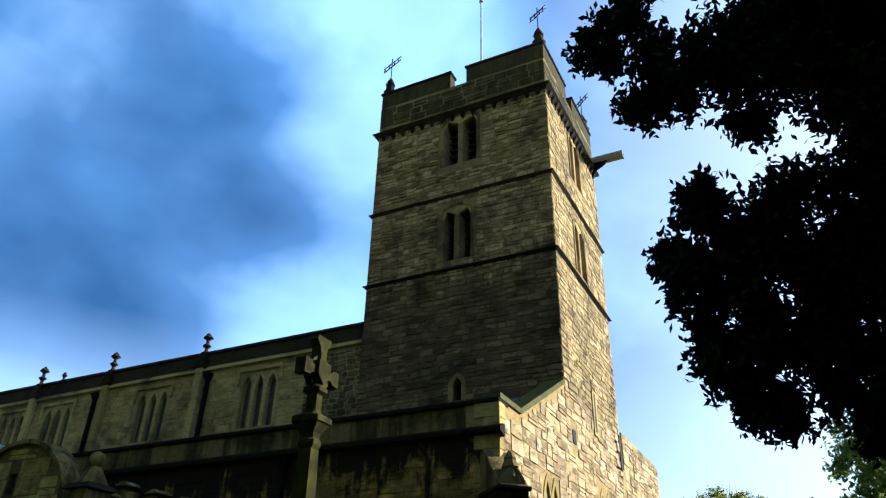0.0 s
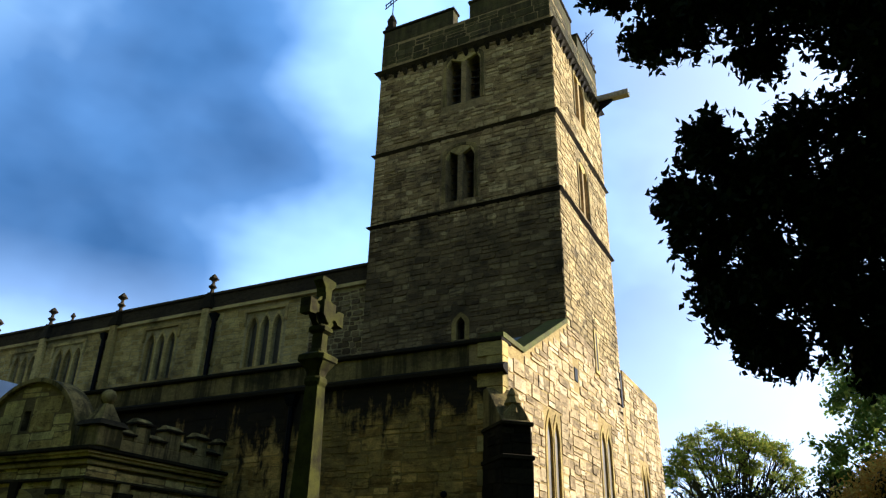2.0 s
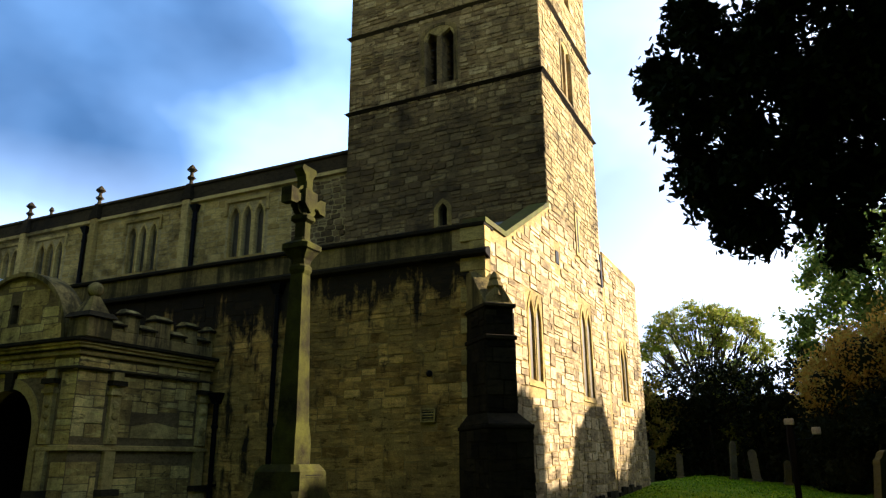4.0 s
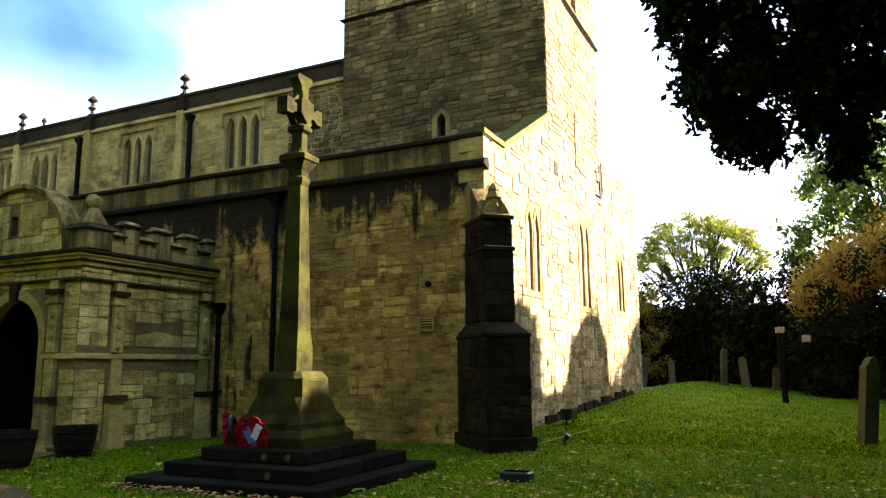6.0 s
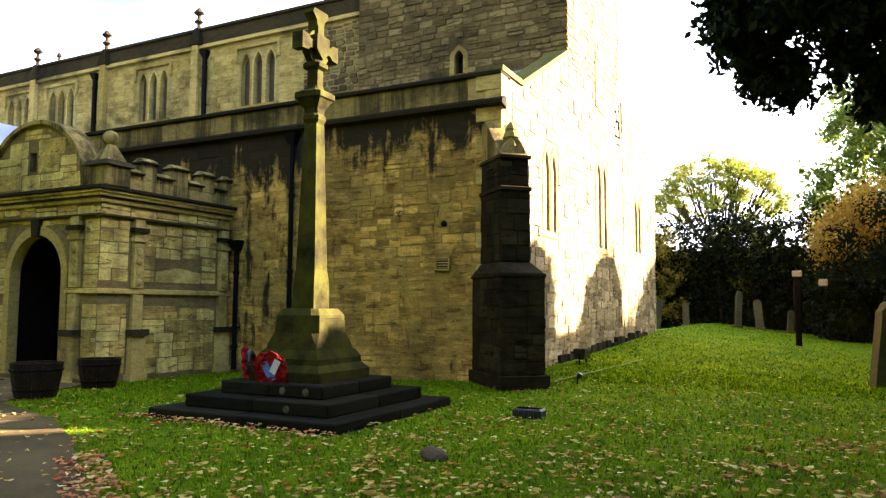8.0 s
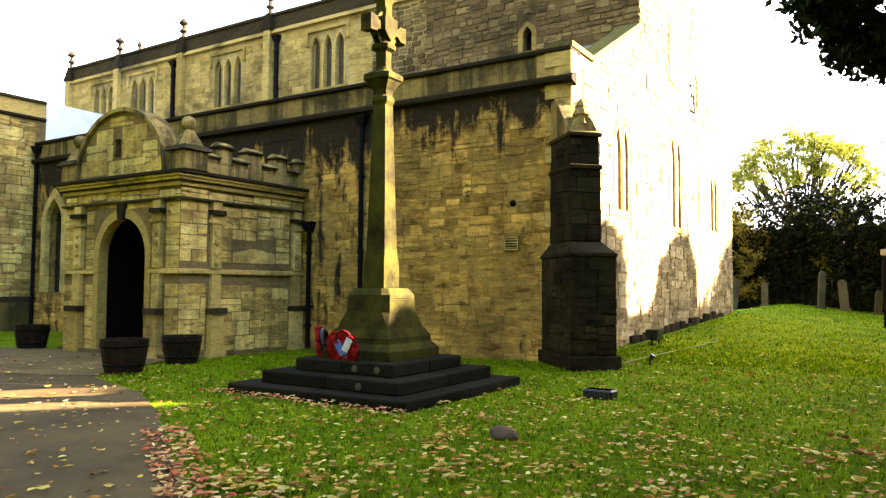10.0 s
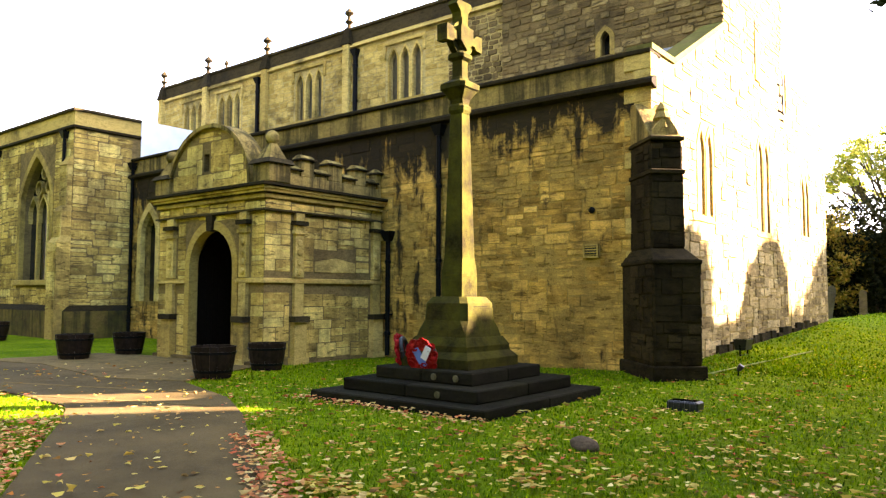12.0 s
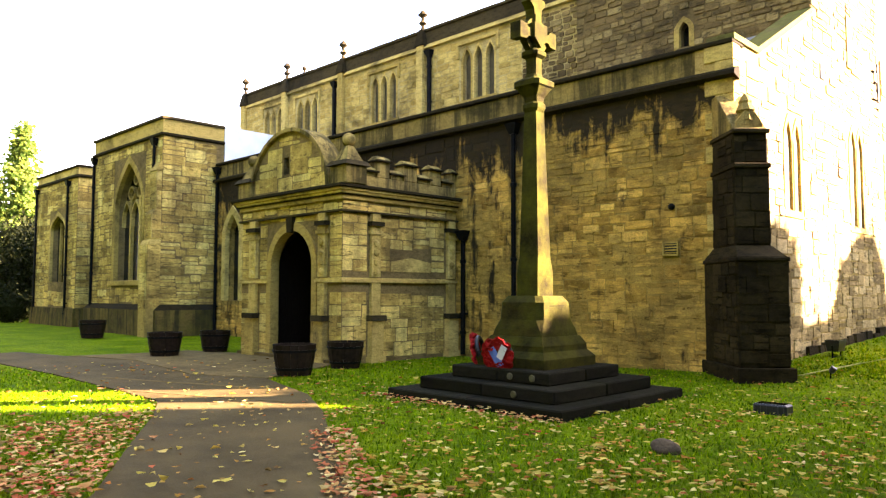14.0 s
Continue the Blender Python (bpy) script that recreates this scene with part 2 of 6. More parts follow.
IRON = plain_mat("black_painted_iron", (0.006, 0.006, 0.006), 0.45, 0.0, 0.4, 30.0)
LEAD = plain_mat("grey_lead_sheet", (0.22, 0.23, 0.25), 0.5, 0.3, 0.3, 3.0)
WHITELEAD = plain_mat("pale_lead_cladding", (0.72, 0.74, 0.78), 0.4, 0.0, 0.12, 2.0)
# oak kept near-black for porch shade; also paints shade in west wall openings
OAKSHADE = plain_mat("dark_weathered_oak_and_shade", (0.005, 0.0036, 0.0025), 0.7, 0.0, 0.5, 12.0, 0.4)
GREYWOOD = plain_mat("grey_weathered_wood", (0.28, 0.25, 0.17), 0.8, 0.0, 0.4, 14.0, 0.4)
BARREL = plain_mat("brown_barrel_wood", (0.022, 0.014, 0.009), 0.6, 0.0, 0.5, 11.0, 0.3)
SOIL = plain_mat("potting_soil", (0.03, 0.02, 0.013), 0.95, 0.0, 0.5, 25.0, 0.8)
BARK = plain_mat("tree_bark", (0.05, 0.04, 0.028), 0.95, 0.0, 0.5, 8.0, 0.9)
GILT = plain_mat("gilded_metal", (0.55, 0.4, 0.12), 0.4, 0.8, 0.3, 20.0)
REDPAPER = plain_mat("red_paper_petal", (0.3, 0.012, 0.01), 0.6, 0.0, 0.35, 40.0)
WHITECARD = plain_mat("white_card", (0.78, 0.77, 0.74), 0.6, 0.0, 0.06, 20.0)
BLUECARD = plain_mat("blue_ribbon", (0.12, 0.22, 0.6), 0.5, 0.0, 0.2, 20.0)
BLACKPLASTIC = plain_mat("black_plastic", (0.02, 0.02, 0.02), 0.4, 0.0, 0.3, 20.0)
WHITEPOLE = plain_mat("white_painted_pole", (0.75, 0.75, 0.72), 0.4, 0.0, 0.1, 6.0)

GLASS, _nt, _p = material("dark_leaded_glass", 0.12, 0.0, 0.5)
_p.inputs["Base Color"].default_value = (0.012, 0.013, 0.014, 1)
_b = nd(_nt, "TexBrick", Scale=1.0, Mortar_Size=0.006)
_b.offset = 0.5
_b.inputs["Brick Width"].default_value, _b.inputs["Row Height"].default_value = 0.13, 0.17
lk(_nt, world_pos(_nt), _b.inputs[0])
_n = fnoise(_nt, world_pos(_nt), 9.0, 2.0)
bumped(_nt, _p, _n, 0.35, 0.02)

# tan base colour carries the sunlit look of these recessed panes
LANCET = plain_mat("tan_leaded_lancet_glass", (0.17, 0.12, 0.055), 0.35, 0.0, 0.35, 6.0)
PALEGLASS = plain_mat("grey_leaded_glass", (0.085, 0.068, 0.04), 0.35, 0.0, 0.35, 7.0)

BOARD, _nt, _p = material("louvre_board", 0.8)
_p.inputs["Base Color"].default_value = (0.07, 0.06, 0.045, 1)

GRASSGROUND, _nt, _p = material("lawn_soil", 0.95)
_v = world_pos(_nt)
_c = mixc(_nt, ramp(_nt, fnoise(_nt, _v, 0.7, 5.0, 0.6), (0.35, 0.0), (0.65, 1.0)), (0.08, 0.165, 0.002), (0.21, 0.29, 0.004))
_c = mixc(_nt, ramp(_nt, fnoise(_nt, _v, 9.0, 6.0, 0.75), (0.4, 0.0), (0.66, 0.85)), _c, (0.035, 0.05, 0.003))
lk(_nt, _c, _p.inputs["Base Color"])
bumped(_nt, _p, fnoise(_nt, _v, 45.0, 6.0, 0.75), 1.0, 0.05)

TARMAC, _nt, _p = material("worn_tarmac", 0.75)
_v = world_pos(_nt)
_c = mixc(_nt, ramp(_nt, fnoise(_nt, _v, 0.9, 6.0, 0.6), (0.35, 0.0), (0.7, 1.0)), (0.058, 0.039, 0.0145), (0.11, 0.074, 0.028))
_c = mixc(_nt, 1.0, _c, ramp(_nt, fnoise(_nt, _v, 120.0, 3.0, 0.7), (0.3, 0.7), (0.7, 1.25)), "MULTIPLY")
lk(_nt, _c, _p.inputs["Base Color"])
bumped(_nt, _p, fnoise(_nt, _v, 160.0, 3.0, 0.7), 0.5, 0.01)
PAVED = stone_mat("pale_paving", [(0.12, 0.08, 0.03), (0.15, 0.1, 0.038)], 0.45)


def leaf_mat(name, stops, rough=0.55, through_light=0.35, patches=0.0):
    m, nt, p = material(name, rough)
    c = ramp(nt, rnd_piece(nt), *stops)
    if patches:  # darker tufts and paler ones
        c = mixc(nt, 1.0, c, ramp(nt, fnoise(nt, world_pos(nt), 5.0, 5.0, 0.65), (0.36, 1 - patches), (0.64, 1 + 0.5 * patches)), "MULTIPLY")
    lk(nt, c, p.inputs["Base Color"])
    tr = nt.nodes.new("ShaderNodeBsdfTranslucent")
    lk(nt, c, tr.inputs[0])
    mx = nd(nt, "MixShader", Fac=through_light)
    lk(nt, p.outputs[0], mx.inputs[1]), lk(nt, tr.outputs[0], mx.inputs[2])
    lk(nt, mx.outputs[0], nt.nodes["Material Output"].inputs[0])
    return m


GRASS = leaf_mat("grass_blade", [(0.0, (0.035, 0.115, 0.001)), (0.5, (0.135, 0.26, 0.002)), (0.93, (0.28, 0.38, 0.005)), (1.0, (0.4, 0.36, 0.03))], 0.6, 0.3, 0.6)
FALLEN = leaf_mat("fallen_leaf", [(0.0, (0.3, 0.07, 0.015)), (0.2, (0.42, 0.22, 0.035)), (0.36, (0.46, 0.33, 0.05)), (0.58, (0.56, 0.44, 0.1)), (0.72, (0.09, 0.035, 0.008)), (0.86, (0.44, 0.24, 0.05)), (1.0, (0.66, 0.56, 0.2))], 0.7, 0.2)
REDFALLEN = leaf_mat("red_fallen_leaf", [(0.0, (0.42, 0.07, 0.03)), (0.3, (0.54, 0.19, 0.075)), (0.5, (0.58, 0.32, 0.1)), (0.66, (0.08, 0.028, 0.01)), (0.82, (0.58, 0.4, 0.13)), (1.0, (0.68, 0.5, 0.22))], 0.7, 0.2)
YEW = leaf_mat("dark_yew_foliage", [(0.0, (0.008, 0.013, 0.005)), (1.0, (0.02, 0.03, 0.01))], 0.7, 0.05)
GREENLEAF = leaf_mat("green_leaf", [(0.0, (0.06, 0.11, 0.018)), (0.6, (0.12, 0.17, 0.03)), (1.0, (0.22, 0.23, 0.04))], 0.55, 0.4)
YELLOWLEAF = leaf_mat("autumn_yellow_leaf", [(0.0, (0.11, 0.12, 0.018)), (0.6, (0.28, 0.22, 0.03)), (1.0, (0.4, 0.25, 0.045))], 0.55, 0.45)
MAPLELEAF = leaf_mat("maple_leaf", [(0.0, (0.09, 0.13, 0.016)), (0.6, (0.22, 0.24, 0.028)), (1.0, (0.34, 0.28, 0.035))], 0.55, 0.45)
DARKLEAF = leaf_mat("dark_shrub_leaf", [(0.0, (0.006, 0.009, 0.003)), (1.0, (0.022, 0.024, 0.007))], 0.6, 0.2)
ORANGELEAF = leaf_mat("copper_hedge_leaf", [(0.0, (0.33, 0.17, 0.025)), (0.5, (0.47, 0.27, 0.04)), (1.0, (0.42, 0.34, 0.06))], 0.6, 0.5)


# ---- building helpers ----
def mesh_of(name, bm, mat, smooth=False):
    me = bpy.data.meshes.new(name)
    bmesh.ops.recalc_face_normals(bm, faces=bm.faces)
    bm.to_mesh(me)
    bm.free()
    if mat:
        me.materials.append(mat)
    if smooth:
        for f in me.polygons:
            f.use_smooth = True
    return me


def thing(name, label, category, group="", kind="", at=(0, 0, 0)):
    ob = new(name)
    ob.empty_display_size = 0.2
    ob.location = at
    return tagged(ob, label, category, group, kind)


def part(name, bm, mat, parent, label="", smooth=False):
    """Links a bmesh, whose coordinates are the parent's own, as one mesh under it."""
    ob = new(name, mesh_of(name, bm, mat, smooth))
    ob.parent = parent
    return tagged(ob, label) if label else ob


def solid(name, bm, mat, label="", category="", group="", kind="", smooth=False):
    return tagged(new(name, mesh_of(name, bm, mat, smooth)), label, category, group, kind)


SOUTH = lambda y: Matrix(((1, 0, 0, 0), (0, 0, -1, y), (0, 1, 0, 0), (0, 0, 0, 1)))  # u east-west, v up, w towards -y
WEST = lambda x: Matrix(((0, 0, 1, x), (1, 0, 0, 0), (0, 1, 0, 0), (0, 0, 0, 1)))  # u along y, v up, w towards +x


def box(bm, x0, x1, y0, y1, z0, z1, bev=0.0, m=None):
    r = bmesh.ops.create_cube(bm, size=1.0)
    vs = r["verts"]
    for v in vs:
        v.co = Vector(((x0 + x1) / 2 + v.co.x * (x1 - x0), (y0 + y1) / 2 + v.co.y * (y1 - y0), (z0 + z1) / 2 + v.co.z * (z1 - z0)))
    if bev:
        es = list({e for v in vs for e in v.link_edges})
        vs = bmesh.ops.bevel(bm, geom=es, offset=bev, segments=1, affect="EDGES")["verts"]
    if m is not None:
        bmesh.ops.transform(bm, matrix=m, verts=vs)
    return bm


def B(*a, **k):
    return box(bmesh.new(), *a, **k)


def prism(bm, m, pts, w0, w1):
    a = [bm.verts.new(m @ Vector((u, v, w0))) for u, v in pts]
    b = [bm.verts.new(m @ Vector((u, v, w1))) for u, v in pts]
    n = len(pts)
    bm.faces.new(a), bm.faces.new(b)
    for i in range(n):
        bm.faces.new((a[i], a[(i + 1) % n], b[(i + 1) % n], b[i]))
    return bm


def ring(bm, m, outer, inner, w0, w1, closed=True):
    n = len(outer)
    rows = [[bm.verts.new(m @ Vector((u, v, w))) for u, v in pts] for pts, w in ((outer, w0), (inner, w0), (inner, w1), (outer, w1))]
    last = n if closed else n - 1
    for i in range(last):
        j = (i + 1) % n
        for k in range(4):
            bm.faces.new((rows[k][i], rows[k][j], rows[(k + 1) % 4][j], rows[(k + 1) % 4][i]))
    if not closed:
        for i in (0, n - 1):
            bm.faces.new([rows[k][i] for k in range(4)])
    return bm


def arch(u0, u1, v0, vs, va, kind="point", n=8):
    """An opening's outline, from its left foot over the head to its right foot."""
    um, h = (u0 + u1) / 2, (u1 - u0) / 2
    right = []
    for i in range(n + 1):
        s = i / n
        if kind == "round":
            right.append((um + h * math.cos(s * math.pi / 2), vs + (va - vs) * math.sin(s * math.pi / 2)))
        else:
            right.append((um + h * (1 - s ** 1.9), vs + (va - vs) * s))
    left = [(2 * um - u, v) for u, v in right[:-1]]
    return [(u0, v0)] + left + right[::-1] + [(u1, v0)]


def holed_wall(m, outline, holes, thick):
    """A wall with openings right through it; w = 0 is its outer face."""
    bm = bmesh.new()
    for pts in [outline] + holes:
        vs = [bm.verts.new((u, v, 0)) for u, v in pts]
        for i in range(len(vs)):
            bm.edges.new((vs[i], vs[(i + 1) % len(vs)]))
    bmesh.ops.triangle_fill(bm, use_beauty=True, use_dissolve=False, edges=bm.edges[:])
    ext = bmesh.ops.extrude_face_region(bm, geom=bm.faces[:])
    for g in ext["geom"]:
        if isinstance(g, bmesh.types.BMVert):
            g.co.z = -thick
    bmesh.ops.transform(bm, matrix=m, verts=bm.verts)
    return bm


def lathe(bm, profile, n=12, at=(0, 0, 0), m=None):
    rows = []
    for r, z in profile:
        rows.append([bm.verts.new(Vector(at) + Vector((r * math.cos(2 * math.pi * i / n), r * math.sin(2 * math.pi * i / n), z))) for i in range(n)])
    for a, b in zip(rows, rows[1:]):
        for i in range(n):
            bm.faces.new((a[i], a[(i + 1) % n], b[(i + 1) % n], b[i]))
    bm.faces.new(rows[0]), bm.faces.new(rows[-1])
    if m is not None:
        bmesh.ops.transform(bm, matrix=m, verts=[v for r in rows for v in r])
    return bm


def tube(bm, pts, r, n=8, r1=None):
    """A round bar along a line of points, tapering to r1."""
    pts = [Vector(p) for p in pts]
    r1 = r if r1 is None else r1
    rows = []
    for i, p in enumerate(pts):
        d = (pts[min(i + 1, len(pts) - 1)] - pts[max(i - 1, 0)]).normalized()
        s = d.orthogonal().normalized()
        q = d.cross(s)
        rad = r + (r1 - r) * i / max(1, len(pts) - 1)
        rows.append([bm.verts.new(p + rad * (s * math.cos(2 * math.pi * k / n) + q * math.sin(2 * math.pi * k / n))) for k in range(n)])
    for a, b in zip(rows, rows[1:]):
        off = min(range(n), key=lambda o: (a[0].co - b[o].co).length)
        for k in range(n):
            bm.faces.new((a[k], a[(k + 1) % n], b[(k + 1 + off) % n], b[(k + off) % n]))
    bm.faces.new(rows[0]), bm.faces.new(rows[-1])
    return bm


def frustum(bm, a, za, b, zb):
    """A block between the rectangle a = (x0, x1, y0, y1) at za and b at zb."""
    lo = [bm.verts.new((x, y, za)) for x, y in ((a[0], a[2]), (a[1], a[2]), (a[1], a[3]), (a[0], a[3]))]
    hi = [bm.verts.new((x, y, zb)) for x, y in ((b[0], b[2]), (b[1], b[2]), (b[1], b[3]), (b[0], b[3]))]
    bm.faces.new(lo), bm.faces.new(hi)
    for i in range(4):
        bm.faces.new((lo[i], lo[(i + 1) % 4], hi[(i + 1) % 4], hi[i]))
    return bm


def ground_z(x, y):
    """The lawn rises gently beside the west wall."""
    up = min(max(y - 11.0, 0.0), 20.0) * 0.04
    side = min(max((1.5 - x) / 7.0, 0.0), 1.0)
    left = min(max((x + 9.0) / 3.5, 0.0), 1.0)
    return up * side * left + 0.012 * noise.noise(Vector((x * 0.6, y * 0.6, 0)))


STONE_JOBS = []  # stones are laid at the end of the file


def masonry(parent, m, u0, u1, v0, v1, holes=(), course=(0.17, 0.30), length=(0.26, 0.72), mat=None, proud=(0.003, 0.016), limits=None, near=None, seed=0, gap=(0.004, 0.012)):
    STONE_JOBS.append((parent, m, u0, u1, v0, v1, holes, course, length, mat or RUBBLE, proud, limits, near, seed, gap))


# ---- ground ----
def grid_sheet(x0, x1, y0, y1, step, zf):
    bm = bmesh.new()
    nx, ny = int((x1 - x0) / step), int((y1 - y0) / step)
    g = [[bm.verts.new((x0 + i * step, y0 + j * step, zf(x0 + i * step, y0 + j * step))) for i in range(nx + 1)] for j in range(ny + 1)]
    for j in range(ny):
        for i in range(nx):
            bm.faces.new((g[j][i], g[j][i + 1], g[j + 1][i + 1], g[j + 1][i]))
    return bm


_bm = grid_sheet(-60, 40, -30, 80, 1.0, ground_z)
_far = [_bm.verts.new((sx * 2500 - 10, sy * 2500 + 25, 0)) for sx, sy in ((-1, -1), (1, -1), (1, 1), (-1, 1))]
_cor = [min(_bm.verts, key=lambda v: (v.co.xy - Vector(c)).length) for c in ((-60, -30), (40, -30), (40, 80), (-60, 80))]
for i in range(4):
    _bm.faces.new((_far[i], _far[(i + 1) % 4], _cor[(i + 1) % 4], _cor[i]))
solid("ground", _bm, GRASSGROUND, "green churchyard lawn with mossy soil", "lawn", kind="structure", smooth=True)

YW, XW, YT, XT, YC = 13.7, -5.66, 18.35, -12.3, 18.6  # aisle front, west face, tower front and side, upper nave wall
XE, YE = -25.6, 11.57  # the chapel's side and front
S, Wm = SOUTH(YW), WEST(XW)

# ---- south aisle wall ----
aisle_win = arch(-24.75, -23.75, 1.3, 3.7, 4.5)
aisle = solid("wall_south_aisle", holed_wall(S, [(XE, -0.3), (XW - 0.006, -0.3), (XW - 0.006, 5.8), (XE, 5.8)], [aisle_win], 0.7), AISLEMORTAR,
              "tan rubble sandstone aisle wall, stained dark below the parapet", "wall", kind="structure")
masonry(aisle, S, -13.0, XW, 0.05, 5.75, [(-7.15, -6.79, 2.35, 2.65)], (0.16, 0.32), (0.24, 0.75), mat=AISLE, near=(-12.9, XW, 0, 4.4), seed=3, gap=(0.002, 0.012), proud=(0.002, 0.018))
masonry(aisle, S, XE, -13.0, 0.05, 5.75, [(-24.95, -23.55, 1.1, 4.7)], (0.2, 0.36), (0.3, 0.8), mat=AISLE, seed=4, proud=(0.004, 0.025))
par = solid("parapet_aisle", B(XE, XW - 0.001, YW + 0.02, YW + 0.45, 5.8, 6.42, 0.01), PARAPET, "plain stone parapet streaked with black and moss", "parapet", kind="structure")
bm = bmesh.new()
prism(bm, Matrix(((0, 0, 1, 0), (-1, 0, 0, YW), (0, 1, 0, 0), (0, 0, 0, 1))), [(-0.1, 5.7), (0.16, 5.78), (0.16, 5.86), (0.0, 5.95), (-0.1, 5.95)], XE, XW + 0.1)
part("string_course", bm, SOOTED, par, "soot-black moulded string course")
part("coping", B(XE, XW + 0.03, YW - 0.06, YW + 0.5, 6.42, 6.52, 0.02), SOOTED, par, "dark weathered coping")
roof = solid("roof_aisle", prism(bmesh.new(), Matrix(((0, 0, 1, 0), (1, 0, 0, 0), (0, 1, 0, 0), (0, 0, 0, 1))), [(YW + 0.4, 6.0), (YC, 8.05), (YC, 8.2), (YW + 0.4, 6.15)], XE, XW - 0.45),
             LEAD, "grey lead lean-to roof over the aisle", "roof", kind="structure")

# ---- west wall: aisle end, tower foot and far aisle ----
PAIRS = [(16.36, 17.29, 3.43, 5.40), (21.08, 22.20, 3.38, 5.95), (26.1, 27.14, 3.58, 5.52)]
lights_w = []
for a, b, v0, v1 in PAIRS:
    c, mu = (a + b) / 2, 0.07
    for p, q in ((a, c - mu), (c + mu, b)):
        lights_w.append(arch(p, q, v0, v1 - 0.55, v1))
hole_w = [(18.85, 6.84), (19.13, 6.84), (19.13, 7.2), (18.85, 7.2)]
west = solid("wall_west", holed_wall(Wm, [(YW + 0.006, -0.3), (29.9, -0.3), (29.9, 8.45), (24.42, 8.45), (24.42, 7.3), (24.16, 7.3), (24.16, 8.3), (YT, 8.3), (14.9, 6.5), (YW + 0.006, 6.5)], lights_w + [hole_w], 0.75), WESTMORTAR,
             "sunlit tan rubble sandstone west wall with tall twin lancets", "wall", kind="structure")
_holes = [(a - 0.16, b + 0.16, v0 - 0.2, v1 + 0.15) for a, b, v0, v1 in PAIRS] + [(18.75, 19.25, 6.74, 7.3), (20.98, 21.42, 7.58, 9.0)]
masonry(west, Wm, YW, 18.35, 0.05, 8.4, _holes, (0.16, 0.34), (0.24, 0.75), mat=SUNLITSTONE, limits=lambda v: (YW, 18.35) if v < 6.35 else (14.9 + (v - 6.4) * 1.86, 18.35), near=(YW, 18.35, 0.2, 6.4), seed=5, gap=(0.005, 0.02), proud=(0.004, 0.035))
masonry(west, Wm, 18.35, 24.15, 0.05, 8.3, _holes, (0.2, 0.36), (0.28, 0.8), mat=SUNLITSTONE, seed=6, gap=(0.006, 0.022), proud=(0.004, 0.035))
masonry(west, Wm, 24.42, 29.9, 0.05, 8.4, _holes, (0.18, 0.34), (0.28, 0.8), mat=SUNLITSTONE, seed=7, gap=(0.006, 0.022), proud=(0.004, 0.035))
# near-black flush panels paint the shade of a hole and a recess
part("vent_board", B(XW - 0.1, XW + 0.02, 18.84, 19.14, 6.83, 7.21, 0.01), OAKSHADE, west, "dark panel standing in for the shade in a small square hole")
part("recess_board", B(XW - 0.1, XW + 0.04, 23.93, 24.13, 7.2, 8.36, 0.01), OAKSHADE, west, "dark panel standing in for the shaded recess beside the tower")
bm = prism(bmesh.new(), Wm, [(YW, 6.5), (14.95, 6.5), (YT, 8.32), (YT, 8.46), (14.9, 6.62), (YW, 6.62)], -0.5, 0.05)
part("coping", bm, MOSSCOPING, west, "mossy sloping coping")
bm = prism(bmesh.new(), Wm, [(24.42, 8.45), (29.9, 8.45), (29.9, 8.57), (24.42, 8.57)], -0.6, 0.004)
part("coping", bm, ASHLAR, west)
rr = random.Random(77)
y = 17.3
while y < 27.5:  # rough dark footing stones along the wall
    ln = rr.uniform(0.3, 0.75)
    g = ground_z(XW + 0.2, y)
    part("footing_stone", frustum(bmesh.new(), (XW - 0.1, XW + rr.uniform(0.1, 0.16), y + 0.01, y + ln - 0.01), -0.3, (XW - 0.1, XW + rr.uniform(0.06, 0.14), y + 0.03, y + ln - 0.04), g + rr.uniform(0.06, 0.2)), SOOTED, west)
    y += ln
slit = thing("window_11", "narrow dark slit window in the tower's west face", "window", kind="structure", at=(XW, 21.2, 8.3))
_sm = Matrix.Translation((-XW, -21.2, -8.3)) @ Wm
part("surround", ring(bmesh.new(), _sm, [(21.0, 7.6), (21.4, 7.6), (21.4, 9.0), (21.0, 9.0)], [(21.11, 7.7), (21.29, 7.7), (21.29, 8.9), (21.11, 8.9)], -0.02, 0.05), ASHLAR, slit)
# near-black pane puts the slit's shaded depth into its colour
part("pane", prism(bmesh.new(), _sm, [(21.1, 7.69), (21.3, 7.69), (21.3, 8.91), (21.1, 8.91)], -0.01, 0.045), OAKSHADE, slit)
for i, (a, b, v0, v1) in enumerate(PAIRS):
    w = thing("window_%d" % (i + 1), "tall twin lancet window with tan leaded glass in dressed stone", "window", "west lancets", "structure", (XW, (a + b) / 2, v0))
    inv = Matrix.Translation((-XW, -(a + b) / 2, -v0))
    c, mu = (a + b) / 2, 0.07
    for p, q in ((a, c - mu), (c + mu, b)):
        part("pane", prism(bmesh.new(), inv @ Wm, arch(p - 0.02, q + 0.02, v0 - 0.02, v1 - 0.55, v1 + 0.02), -0.055, -0.035), LANCET, w, "tan leaded glass")
        bm = ring(bmesh.new(), inv @ Wm, arch(p - 0.11, q + 0.11, v0, v1 - 0.55, v1 + 0.16), arch(p + 0.008, q - 0.008, v0, v1 - 0.55, v1 - 0.012), -0.06, 0.022, False)
        part("surround", bm, ASHLAR, w)
    part("sill", prism(bmesh.new(), inv @ Matrix(((1, 0, 0, XW), (0, 0, 1, 0), (0, 1, 0, 0), (0, 0, 0, 1))), [(-0.3, v0 - 0.16), (0.03, v0 - 0.16), (0.03, v0 - 0.1), (-0.3, v0 + 0.02)], a - 0.14, b + 0.14), ASHLAR, w)
